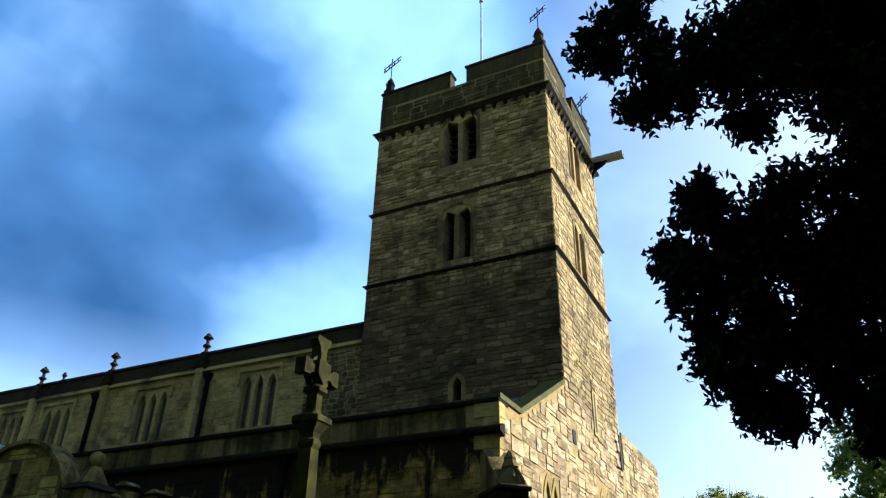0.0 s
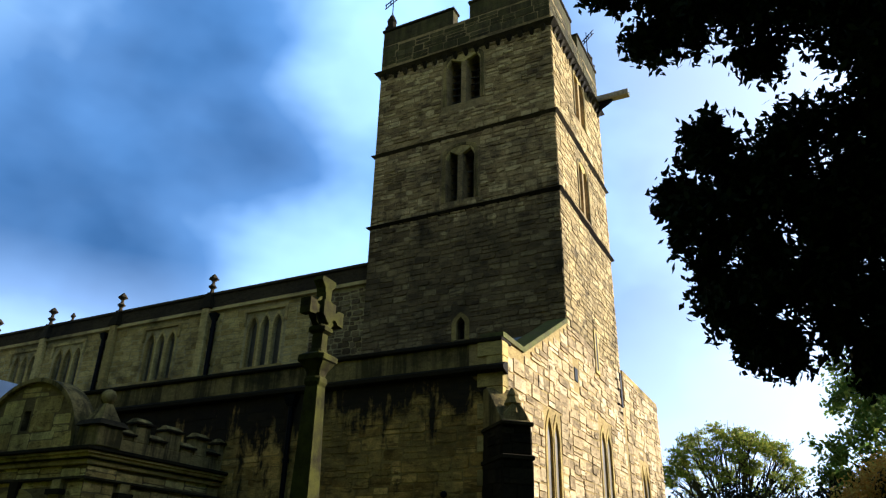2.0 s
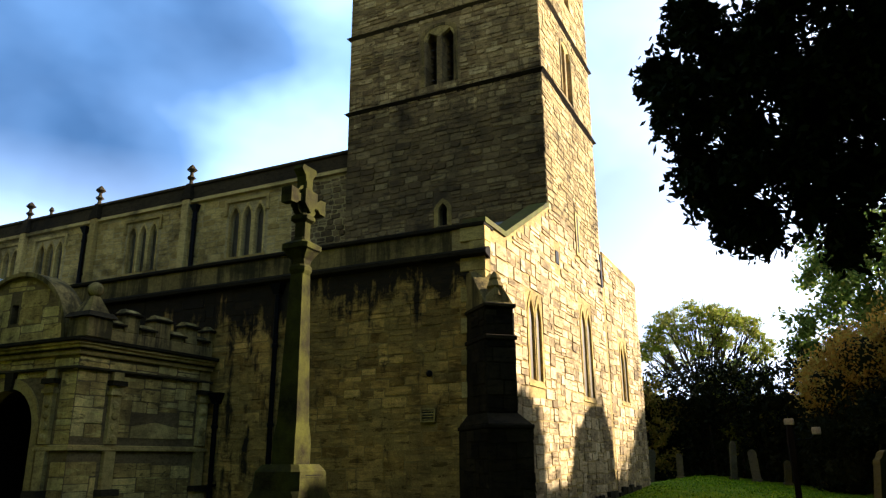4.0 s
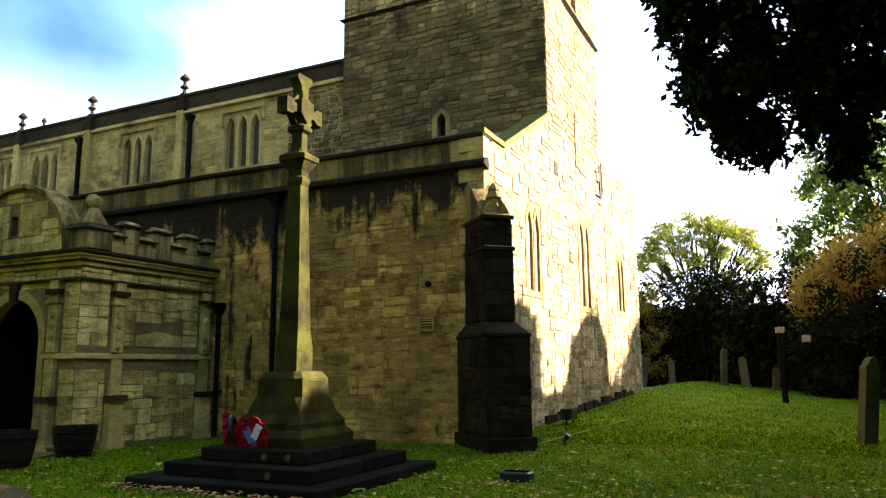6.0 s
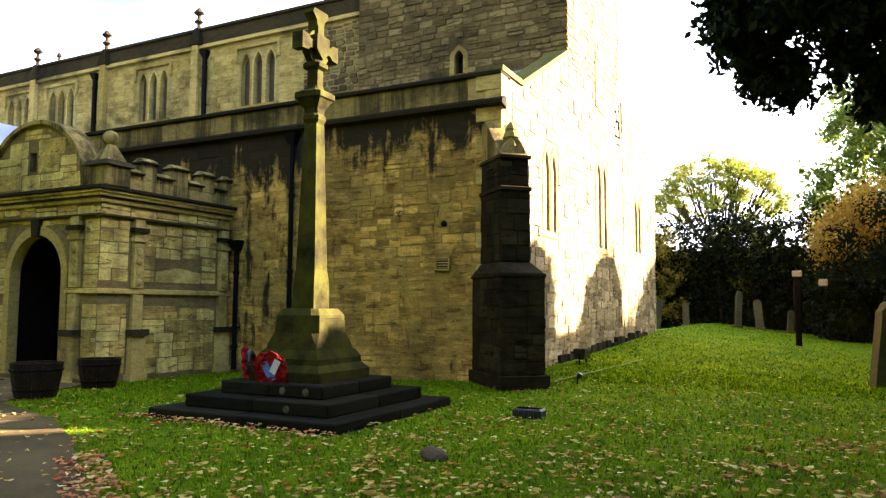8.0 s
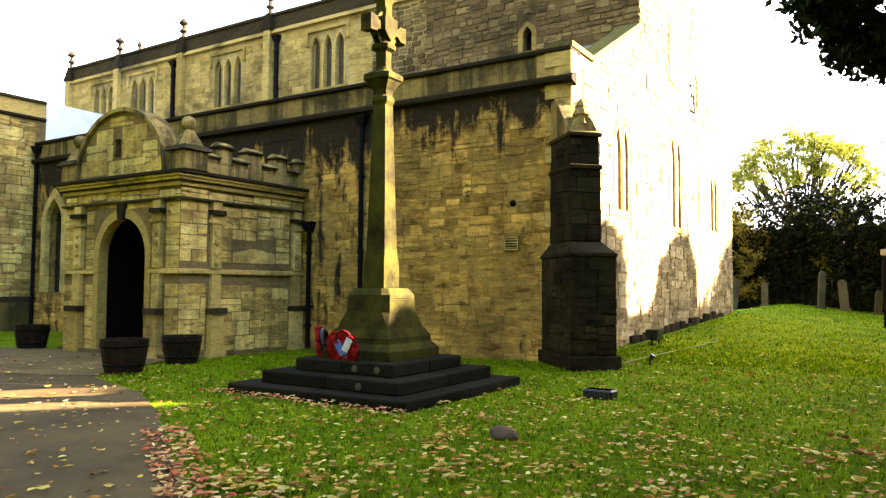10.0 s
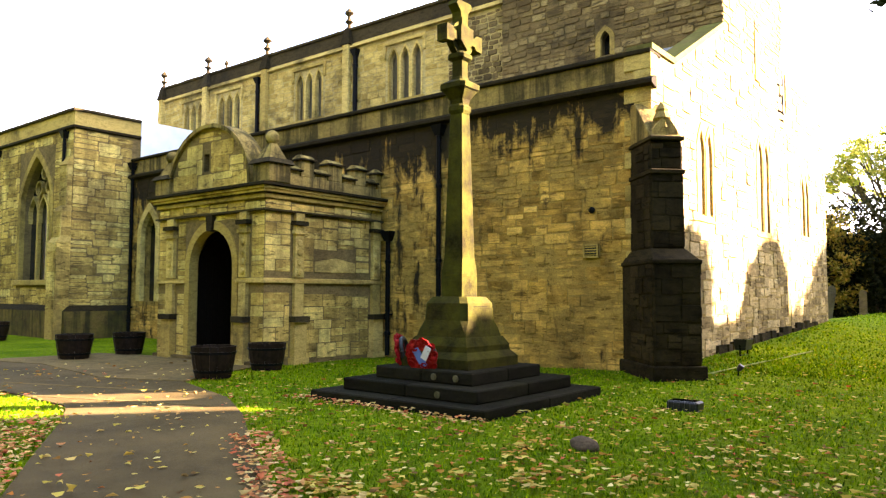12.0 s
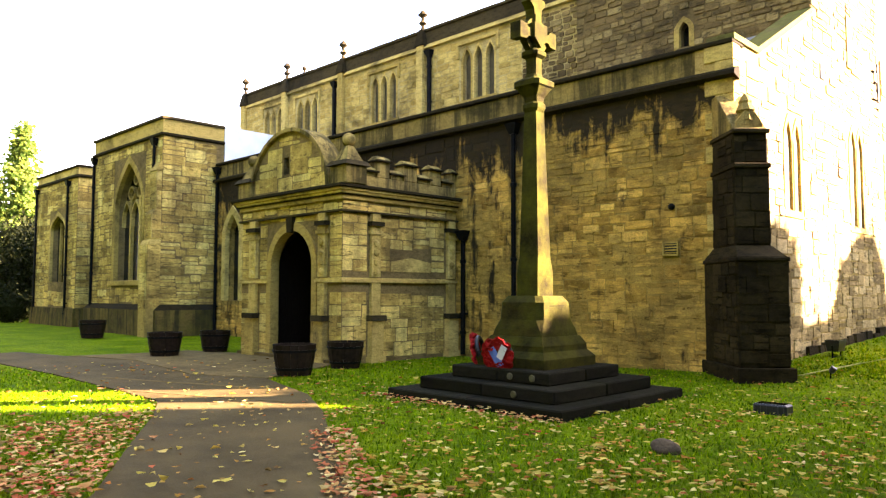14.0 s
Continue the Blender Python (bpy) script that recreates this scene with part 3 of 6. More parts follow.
solid("wall_north_end", B(-30, XW - 0.75, 29.15, 29.9, -0.3, 8.4), MORTAR, "plain rubble stone wall of the far aisle", "wall", kind="structure")

# ---- tower ----
tower = thing("church_tower", "square battlemented sandstone tower with string courses and twin belfry lights", "tower", at=(-8.98, 21.2, 0))
TI = Matrix.Translation((8.98, -21.2, 0))
TS, TW = TI @ SOUTH(YT), TI @ WEST(XW)
YTN = 24.15


def twin(u0, u1, v0, v1, kind="round"):
    c = (u0 + u1) / 2
    return [arch(u0, c - 0.09, v0, v1 - (c - 0.09 - u0) / 2, v1, kind), arch(c + 0.09, u1, v0, v1 - (c - 0.09 - u0) / 2, v1, kind)]


BELL_S = [(-9.5, -8.25, 16.72, 18.7), (-9.46, -8.46, 12.92, 14.85)]
BELL_W = [(20.75, 21.85, 16.72, 18.7), (20.6, 21.6, 12.92, 14.8)]
slit_s = arch(-9.02, -8.72, 8.25, 8.72, 8.95)
slit_w = [(21.1, 7.7), (21.3, 7.7), (21.3, 8.9), (21.1, 8.9)]
part("wall", holed_wall(TS, [(XT, 6.0), (XW - 0.006, 6.0), (XW - 0.006, 20.33), (-8.67, 20.33), (-9.33, 20.33), (XT, 20.33)], [p for b in BELL_S for p in twin(*b)] + [slit_s], 0.8), TOWERMORTAR, tower)
part("wall", holed_wall(TW, [(YT + 0.8, 8.3), (YTN - 0.8, 8.3), (YTN - 0.8, 20.33), (YT + 0.8, 20.33)], [p for b in BELL_W for p in twin(*b)], 0.8), TOWERMORTAR, tower)
part("wall", B(XT + 8.98, XW + 8.98, YTN - 0.8 - 21.2, YTN - 21.2, 6, 20.33), TOWERMORTAR, tower)
part("wall", B(XT + 8.98, XT + 0.8 + 8.98, YT + 0.8 - 21.2, YTN - 0.8 - 21.2, 6, 20.33), TOWERMORTAR, tower)
part("slit_back", B(-9.1 + 8.98, -8.6 + 8.98, YT + 0.3 - 21.2, YT + 0.34 - 21.2, 8.2, 9.0), GLASS, tower)
part("tower_roof", B(XT + 0.8 + 8.98, XW - 0.8 + 8.98, YT + 0.8 - 21.2, YTN - 0.8 - 21.2, 19.6, 19.75), LEAD, tower)
_hs = [(a - 0.2, b + 0.2, c - 0.1, d + 0.25) for a, b, c, d in BELL_S] + [(-9.15, -8.6, 8.1, 9.1)]
_hw = [(a - 0.2, b + 0.2, c - 0.1, d + 0.25) for a, b, c, d in BELL_W] + [(21.0, 21.4, 7.6, 9.0)]
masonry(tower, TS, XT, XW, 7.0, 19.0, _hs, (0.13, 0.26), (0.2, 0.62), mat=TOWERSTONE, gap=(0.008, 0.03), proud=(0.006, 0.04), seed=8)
masonry(tower, TS, XT, XW, 19.3, 20.25, [], (0.25, 0.4), (0.4, 0.9), mat=TOWERPARAPET, seed=9)
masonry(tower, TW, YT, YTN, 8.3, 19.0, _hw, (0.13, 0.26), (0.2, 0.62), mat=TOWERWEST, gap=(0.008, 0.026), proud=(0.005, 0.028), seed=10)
masonry(tower, TW, YT, YTN, 19.3, 20.25, [], (0.25, 0.4), (0.4, 0.9), mat=TOWERPARAPET, seed=11)
for v, d, h in ((12.6, 0.12, 0.16), (15.43, 0.12, 0.16), (19.05, 0.2, 0.26)):
    bm = bmesh.new()
    o = ((XT - d + 8.98, XW + d + 8.98, YT - d - 21.2, YTN + d - 21.2), (XT + 8.98 + .1, XW + 8.98 - .1, YT - 21.2 + .1, YTN - 21.2 - .1))
    frustum(bm, (o[0][0] + d, o[0][1] - d, o[0][2] + d, o[0][3] - d), v - h * 0.7, o[0], v - h * 0.1)
    frustum(bm, o[0], v - h * 0.1, (o[0][0] + d, o[0][1] - d, o[0][2] + d, o[0][3] - d), v + h * 0.45)
    part("string_course", bm, SOOTED, tower, "dark moulded string course")
for s in range(16):  # corbels under the parapet
    u = XT + 0.25 + s * (XW - XT - 0.5) / 15
    part("corbel", frustum(bmesh.new(), (u - 0.05 + 8.98, u + 0.05 + 8.98, YT - 0.02 - 21.2, YT + 0.05 - 21.2), 18.66, (u - 0.09 + 8.98, u + 0.09 + 8.98, YT - 0.17 - 21.2, YT + 0.05 - 21.2), 18.88), SOOTED, tower)
    u = YT + 0.25 + s * (YTN - YT - 0.5) / 15
    part("corbel", frustum(bmesh.new(), (XW - 0.05 + 8.98, XW + 0.02 + 8.98, u - 0.05 - 21.2, u + 0.05 - 21.2), 18.66, (XW - 0.05 + 8.98, XW + 0.17 + 8.98, u - 0.09 - 21.2, u + 0.09 - 21.2), 18.88), SOOTED, tower)
cx = 8.98
for a, b in ((XT, -9.33), (-8.67, XW)):
    for y0, y1 in ((YT, YT + 0.42), (YTN - 0.42, YTN)):
        mer = part("merlon", B(a + cx, b + cx, y0 - 21.2, y1 - 21.2, 20.331, 21.02, 0.015), TOWERPARAPET, tower, "plain merlon block with dark coping")
        part("coping", B(a - 0.05 + cx, b + 0.05 + cx, y0 - 0.05 - 21.2, y1 + 0.05 - 21.2, 21.02, 21.13, 0.02), SOOTED, mer)
for a, b in ((YT + 0.42, 20.9), (21.6, YTN - 0.42)):
    for x0, x1 in ((XT, XT + 0.42), (XW - 0.42, XW)):
        mer = part("merlon", B(x0 + cx, x1 + cx, a - 21.2, b - 21.2, 20.331, 21.02, 0.015), TOWERPARAPET, tower)
        part("coping", B(x0 - 0.05 + cx, x1 + 0.05 + cx, a - 21.2, b - 21.2, 21.02, 21.13, 0.02), SOOTED, mer)
for (u0, u1, v0, v1), M, sgn in [(b, TS, 0) for b in BELL_S] + [(b, TW, 1) for b in BELL_W]:
    c = (u0 + u1) / 2
    k = "belfry_window"
    fr = part(k, ring(bmesh.new(), M, arch(u0 - 0.15, u1 + 0.15, v0, v1 - 0.15, v1 + 0.22, "round", 10), arch(u0 - 0.03, u1 + 0.03, v0, v1 - 0.25, v1 + 0.12, "round", 10), -0.1, 0.03, False), PARAPET, tower, "twin round-headed belfry window with dark louvres")
    part("head", ring(bmesh.new(), M, [(u0 - 0.03, v1 - 0.3), (u0 - 0.03, v1 + 0.1), (c, v1 + 0.12), (u1 + 0.03, v1 + 0.1), (u1 + 0.03, v1 - 0.3)][0:5], [(u0, v1 - 0.3), (u0 + 0.13, v1 - 0.03), (c, v1 - 0.25), (u1 - 0.13, v1 - 0.03), (u1, v1 - 0.3)], -0.12, 0.01, False), ASHLAR, fr)
    bm = bmesh.new()
    lathe(bm, [(0.1, 0), (0.1, 0.06), (0.065, 0.1), (0.065, v1 - v0 - 0.5), (0.11, v1 - v0 - 0.36), (0.11, v1 - v0 - 0.28)], 10, m=M @ Matrix(((1, 0, 0, c), (0, 0, 1, v0), (0, -1, 0, -0.16), (0, 0, 0, 1))))
    part("shaft", bm, ASHLAR, fr, "pale stone dividing shaft")
    part("backing", prism(bmesh.new(), M, [(u0 - 0.1, v0 - 0.05), (u1 + 0.1, v0 - 0.05), (u1 + 0.1, v1 + 0.1), (u0 - 0.1, v1 + 0.1)], -0.75, -0.72), BOARD, fr)
    for j in range(7):
        v = v0 + 0.12 + j * (v1 - v0) / 7
        bm = prism(bmesh.new(), M @ Matrix(((0, 0, 1, 0), (0, 1, 0, 0), (-1, 0, 0, 0), (0, 0, 0, 1))), [(0.42, v), (0.66, v + 0.16), (0.66, v + 0.19), (0.42, v + 0.03)], u0, u1)
        part("louvre", bm, BOARD, fr)
part("slit_window", ring(bmesh.new(), TS, arch(-9.16, -8.58, 8.2, 8.72, 9.1), arch(-9.012, -8.728, 8.25, 8.72, 8.94), -0.1, 0.02, False), ASHLAR, tower, "small pointed slit window")
for x, y in ((XT + 0.2, YT + 0.2), (XW - 0.2, YT + 0.2), (XT + 0.2, YTN - 0.2), (XW - 0.2, YTN - 0.2)):
    pin = part("pinnacle", lathe(bmesh.new(), [(0.24, 21.0), (0.26, 21.28), (0.19, 21.34), (0.16, 21.6), (0.2, 21.66), (0.08, 21.95), (0.03, 22.05)], 8, (x + cx, y - 21.2, 0)), SOOTED, tower, "dark crocketed corner pinnacle")
    bm = tube(bmesh.new(), [(x + cx, y - 21.2, 22.0), (x + cx, y - 21.2, 23.1)], 0.02, 6)
    part("vane_rod", bm, IRON, pin)
    bm = bmesh.new()
    d = Vector((0.75, 0.66, 0))
    e = Vector((x + cx, y - 21.2, 22.75))
    up = Vector((0, 0, 1))
    for off, ln in ((0.09, 0.5), (-0.09, 0.5)):
        tube(bm, [e + up * (off - 0.42 * ln / 0.5) - d * ln * 0.6, e + up * (off + 0.5 * ln / 0.5) + d * ln * 0.7], 0.024, 6)
    for sg in (-0.8, -0.3, 0.25, 0.7):
        tube(bm, [e + d * 0.34 * sg + up * (0.46 * sg - 0.1), e + d * 0.34 * sg + up * (0.46 * sg + 0.14)], 0.022, 6)
    part("weather_vane", bm, IRON, pin, "black iron weather vane")
pole = thing("flagpole", "slim white flagpole on the tower roof", "flagpole", at=(-9.3, 21.2, 19.75))
part("pole", tube(bmesh.new(), [(0, 0, 0), (0, 0, 8.0)], 0.06, 10, 0.035), WHITEPOLE, pole)
part("truck", lathe(bmesh.new(), [(0.02, 7.98), (0.09, 8.03), (0.09, 8.1), (0.02, 8.16)], 10), GILT, pole)
spout = thing("wooden_spout", "weathered wooden water spout jutting from the tower parapet", "water spout", at=(XW, 23.7, 19.2))
bm = bmesh.new()
box(bm, -0.3, 1.35, -0.14, 0.14, 0.0, 0.06), box(bm, -0.3, 1.35, -0.16, -0.12, 0.06, 0.22), box(bm, -0.3, 1.35, 0.12, 0.16, 0.06, 0.22)
part("trough", bm, GREYWOOD, spout)
part("bracket", prism(bmesh.new(), Matrix(((1, 0, 0, 0), (0, 0, 1, 0), (0, 1, 0, 0), (0, 0, 0, 1))), [(0, 0), (0.7, 0), (0.62, -0.1), (0, -0.45)], -0.06, 0.06), OAKSHADE, spout)

# ---- nave clerestory ----
CS = SOUTH(YC)
TRIPLES = [(-17.33, -15.72), (-22.3, -20.7), (-27.5, -25.85), (-30.2, -28.6)]
cl_lights = []
for a, b in TRIPLES:
    w = (b - a) / 3
    for i in range(3):
        cl_lights.append(arch(a + i * w + 0.07, a + (i + 1) * w - 0.07, 8.35, 9.75, 10.2, "point", 5))
nave = solid("wall_nave_clerestory", holed_wall(CS, [(-32.1, 6), (XT, 6), (XT, 10.7), (-32.1, 10.7)], cl_lights, 0.6), PALEMORTAR, "buff sandstone clerestory wall with three-light windows", "wall", kind="structure")
masonry(nave, CS, -14.6, XT, 7.9, 10.6, [], (0.13, 0.24), (0.2, 0.5), mat=TOWERSTONE, gap=(0.012, 0.04), proud=(0.008, 0.04), seed=17)
masonry(nave, CS, -32.1, -14.6, 7.9, 10.6, [(a - 0.1, b + 0.1, 8.2, 10.38) for a, b in TRIPLES], (0.18, 0.3), (0.28, 0.7), mat=ASHLAR, seed=12, gap=(0.006, 0.02), proud=(0.004, 0.025))
npar = solid("parapet_nave", B(-32.1, XT, YC + 0.02, YC + 0.42, 10.7, 11.34, 0.01), SOOTED, "dark stained parapet along the nave roof", "parapet", kind="structure")
part("string_course", frustum(bmesh.new(), (-32.2, XT, YC - 0.14, YC), 10.66, (-32.15, XT, YC - 0.02, YC), 10.84), ASHLAR, npar)
part("coping", B(-32.15, XT, YC - 0.06, YC + 0.46, 11.34, 11.45, 0.02), SOOTED, npar)
solid("roof_nave", B(-32.0, XT, YC + 0.4, 24.5, 10.6, 10.8), LEAD, "flat grey lead nave roof", "roof", kind="structure")
solid("wall_nave_end", B(-32.1, -31.5, YC + 0.6, 25, 6, 11.3), MORTAR, "plain stone end wall of the nave", "wall", kind="structure")
for i, (a, b) in enumerate(TRIPLES):
    w = thing("window_%d" % (i + 4), "three-light pointed clerestory window in buff stone", "window", "clerestory windows", "structure", ((a + b) / 2, YC, 8.35))
    M = Matrix.Translation((-(a + b) / 2, -YC, -8.35)) @ CS
    d = (b - a) / 3
    part("label_mould", ring(bmesh.new(), M, [(a - 0.16, 9.9), (a - 0.16, 10.46), (b + 0.16, 10.46), (b + 0.16, 9.9)], [(a - 0.06, 9.9), (a - 0.06, 10.36), (b + 0.06, 10.36), (b + 0.06, 9.9)], -0.02, 0.1, False), ASHLAR, w)
    for j in range(3):
        p, q = a + j * d + 0.07, a + (j + 1) * d - 0.07
        part("pane", prism(bmesh.new(), M, arch(p, q, 8.35, 9.75, 10.2, "point", 5), -0.22, -0.2), PALEGLASS, w, "grey leaded glass")
        part("surround", ring(bmesh.new(), M, arch(p - 0.065, q + 0.065, 8.35, 9.75, 10.3, "point", 5), arch(p + 0.008, q - 0.008, 8.35, 9.75, 10.19, "point", 5), -0.1, 0.02, False), ASHLAR, w)
    part("sill", B(a - (a + b) / 2 - 0.1, b - (a + b) / 2 + 0.1, -0.08, 0.2, -0.12, 0.0), ASHLAR, w)
for x in (-19.32, -24.15, -28.35, -32.0):
    pil = thing("buttress_pinnacle", "slim stone pilaster with a carved finial above the parapet", "pinnacle", "clerestory pinnacles", at=(x, YC, 7.5))
    part("pilaster", B(-0.16, 0.16, -0.2, 0.0, 0, 3.3, 0.02), ASHLAR, pil)
    part("cap", frustum(bmesh.new(), (-0.24, 0.24, -0.24, 0.2), 3.3, (-0.1, 0.1, -0.12, 0.1), 3.95), SOOTED, pil)
    part("finial", lathe(bmesh.new(), [(0.1, 3.9), (0.06, 4.1), (0.17, 4.2), (0.07, 4.3), (0.06, 4.42), (0.2, 4.52), (0.12, 4.62), (0.03, 4.72)], 7), SOOTED, pil, "knobbly carved finial")

# ---- east chapels ----
ES = SOUTH(YE)
cw = arch(-29.75, -27.2, 2.05, 4.9, 6.65, "point", 10)
ch = solid("wall_chapel_south", holed_wall(ES, [(-32.1, -0.3), (XE, -0.3), (XE, 7.35), (-32.1, 7.35)], [cw], 0.7), MORTAR, "sandstone chapel wall with a large traceried window", "wall", kind="structure")
masonry(ch, ES, -32.1, XE, 1.15, 7.3, [(-29.95, -27.0, 1.9, 6.9)], (0.24, 0.38), (0.4, 0.9), mat=PORCHSTONE, seed=13, gap=(0.003, 0.014), proud=(0.002, 0.018))
chs = solid("wall_chapel_side", B(XE - 0.7, XE, YE + 0.7, 18.6, -0.3, 7.35), MORTAR, "sandstone side wall of the chapel", "wall", kind="structure")
masonry(chs, WEST(XE), YE, YW, 1.15, 7.3, [], (0.24, 0.38), (0.4, 0.9), mat=PORCHSTONE, seed=14, gap=(0.003, 0.014), proud=(0.002, 0.018))
solid("wall_chapel_east", B(-32.1, -31.4, YE + 0.7, 18.6, -0.3, 7.35), MORTAR, "sandstone far side wall of the chapel", "wall", kind="structure")
cp = solid("parapet_chapel", B(-32.1, XE, YE, 14.0, 7.351, 7.92), ASHLAR, "plain ashlar parapet round the chapel roof", "parapet", kind="structure")
part("string_course", B(-32.2, XE + 0.1, YE - 0.1, 14.0, 7.3, 7.42, 0.03), SOOTED, cp)
part("coping", B(-32.18, XE + 0.08, YE - 0.08, 14.0, 7.92, 8.03, 0.02), SOOTED, cp)
part("plinth", frustum(bmesh.new(), (-32.3, XE + 0.22, YE - 0.22, 13.69), -0.3, (-32.3, XE + 0.22, YE - 0.22, 13.69), 0.95), PLINTH, ch, "dark stained plinth")
part("plinth_top", frustum(bmesh.new(), (-32.3, XE + 0.22, YE - 0.22, 13.69), 0.95, (-32.15, XE + 0.02, YE - 0.02, 13.69), 1.15), SOOTED, ch)
solid("roof_chapel", prism(bmesh.new(), WEST(0), [(14.01, 6.2), (18.55, 6.2), (18.55, 8.02), (14.01, 8.02)], -32, XE + 0.03), WHITELEAD, "pale lead-clad chapel roof meeting the nave", "roof", kind="structure")
w = thing("window_8", "large pointed window with stone tracery and leaded glass", "window", kind="structure", at=(-28.475, YE, 2.05))
M = Matrix.Translation((28.475, -YE, -2.05)) @ ES
part("pane", prism(bmesh.new(), M, cw, -0.42, -0.4), GLASS, w, "dark leaded glass")
part("surround", ring(bmesh.new(), M, arch(-29.95, -27.0, 2.05, 4.9, 6.95, "point", 10), arch(-29.74, -27.21, 2.05, 4.9, 6.635, "point", 10), -0.15, 0.03, False), ASHLAR, w)
part("sill", B(-1.5, 1.5, -0.12, 0.3, -0.2, 0.0, 0.02), ASHLAR, w)
for u in (-28.9, -28.05):
    part("mullion", B(u + 28.475 - 0.06, u + 28.475 + 0.06, 0.24, 0.4, 0, 3.3, 0.02), ASHLAR, w)
for k in range(3):
    u = -29.325 + k * 0.85
    part("tracery", ring(bmesh.new(), M, arch(u - 0.41, u + 0.41, 4.2, 4.6, 5.25, "point", 6), arch(u - 0.34, u + 0.34, 4.2, 4.6, 5.14, "point", 6), -0.4, -0.26, False), ASHLAR, w)
for u, v, r in ((-28.9, 5.5, 0.3), (-28.05, 5.5, 0.3), (-28.475, 6.05, 0.26)):
    o = [(u + r * math.cos(t * math.pi / 5), v + r * math.sin(t * math.pi / 5)) for t in range(10)]
    q = [(u + r * 0.74 * math.cos(t * math.pi / 5), v + r * 0.74 * math.sin(t * math.pi / 5)) for t in range(10)]
    part("tracery", ring(bmesh.new(), M, o, q, -0.4, -0.26), ASHLAR, w)
bt = thing("corner_buttress", "stepped stone buttress on the chapel corner", "buttress", at=(XE - 0.25, YE, 0))
bm = bmesh.new()
box(bm, -0.36, 0.3, -0.5, 0, -0.2, 3.3, 0.02), box(bm, -0.33, 0.27, -0.36, 0, 3.5, 4.4, 0.02), box(bm, -0.3, 0.25, -0.2, 0, 4.6, 6.0, 0.02)
frustum(bm, (-0.36, 0.3, -0.5, 0), 3.3, (-0.33, 0.27, -0.36, 0), 3.5), frustum(bm, (-0.33, 0.27, -0.36, 0), 4.4, (-0.3, 0.25, -0.2, 0), 4.6), frustum(bm, (-0.34, 0.29, -0.24, 0), 6.0, (-0.3, 0.25, -0.03, 0), 6.35)
part("shaft", bm, ASHLAR, bt)
for k, (y, z0, z1, x0, x1) in enumerate(((-0.5, 0.95, 3.28, -0.35, 0.29), (-0.36, 3.52, 4.38, -0.32, 0.26), (-0.2, 4.62, 5.98, -0.29, 0.24))):  # dressed blocks of each stage
    masonry(bt, SOUTH(y), x0, x1, z0, z1, [], (0.3, 0.42), (0.4, 0.7), mat=PORCHSTONE, near=(-1, 1, 0, 7), seed=71 + k, gap=(0.004, 0.014), proud=(0.004, 0.016))
    masonry(bt, WEST(x1 + 0.008), y + 0.01, 0.0, z0, z1, [], (0.3, 0.42), (0.4, 0.7), mat=PORCHSTONE, near=(-1, 1, 0, 7), seed=81 + k, gap=(0.004, 0.014), proud=(0.004, 0.016))
# the farther, lower chapel
YE2 = 12.07
c2w = arch(-39.0, -36.95, 2.07, 4.6, 5.3, "point", 8)
c2 = solid("wall_vestry_south", holed_wall(SOUTH(YE2), [(-41.2, -0.3), (-35.45, -0.3), (-35.45, 7.0), (-41.2, 7.0)], [c2w], 0.7), MORTAR, "sandstone vestry wall with a square-headed window", "wall", kind="structure")
masonry(c2, SOUTH(YE2), -41.2, -35.45, 0.9, 6.9, [(-39.15, -36.8, 1.9, 5.5)], (0.26, 0.4), (0.4, 0.95), mat=PORCHSTONE, seed=15)
c2s = solid("wall_vestry_side", B(-36.15, -35.45, YE2 + 0.7, 18.6, -0.3, 7.0), MORTAR, "sandstone side wall of the vestry", "wall", kind="structure")
masonry(c2s, WEST(-35.45), YE2, 13.8, 0.9, 6.9, [], (0.26, 0.4), (0.4, 0.95), mat=PORCHSTONE, seed=16)
p2 = solid("parapet_vestry", B(-41.2, -35.45, YE2, 18.5, 7.001, 7.4), ASHLAR, "plain ashlar parapet of the vestry", "parapet", kind="structure")
part("coping", B(-41.3, -35.37, YE2 - 0.08, 18.5, 7.4, 7.5, 0.02), SOOTED, p2)
part("string_course", B(-41.3, -35.35, YE2 - 0.1, 18.4, 6.92, 7.06, 0.03), SOOTED, p2)
part("plinth", frustum(bmesh.new(), (-41.4, -35.25, YE2 - 0.2, 13.8), -0.3, (-41.3, -35.3, YE2 - 0.12, 13.8), 0.85), PLINTH, c2)
solid("wall_chancel_south", holed_wall(SOUTH(13.85), [(-35.45, -0.3), (-32.1, -0.3), (-32.1, 7.0), (-35.45, 7.0)], [arch(-34.6, -33.4, 0, 2.3, 3.1)], 0.7), MORTAR, "recessed stone wall with a small doorway", "wall", kind="structure")
solid("door_2", B(-34.7, -33.3, 14.25, 14.33, 0, 3.2), OAKSHADE, "dark oak vestry door", "door", kind="structure")
w = thing("window_9", "three-light vestry window with leaded glass", "window", kind="structure", at=(-37.97, YE2, 2.07))
M = Matrix.Translation((37.97, -YE2, -2.07)) @ SOUTH(YE2)
part("pane", prism(bmesh.new(), M, c2w, -0.36, -0.34), GLASS, w, "dark leaded glass")
part("surround", ring(bmesh.new(), M, arch(-39.15, -36.8, 2.07, 4.6, 5.5, "point", 8), arch(-38.99, -36.96, 2.07, 4.6, 5.285, "point", 8), -0.12, 0.03, False), ASHLAR, w)
for u in (-38.3, -37.65):
    part("mullion", B(u + 37.97 - 0.05, u + 37.97 + 0.05, 0.2, 0.34, 0, 2.9, 0.02), ASHLAR, w)
w = thing("window_10", "narrow pointed aisle window beside the porch", "window", kind="structure", at=(-24.25, YW, 1.3))
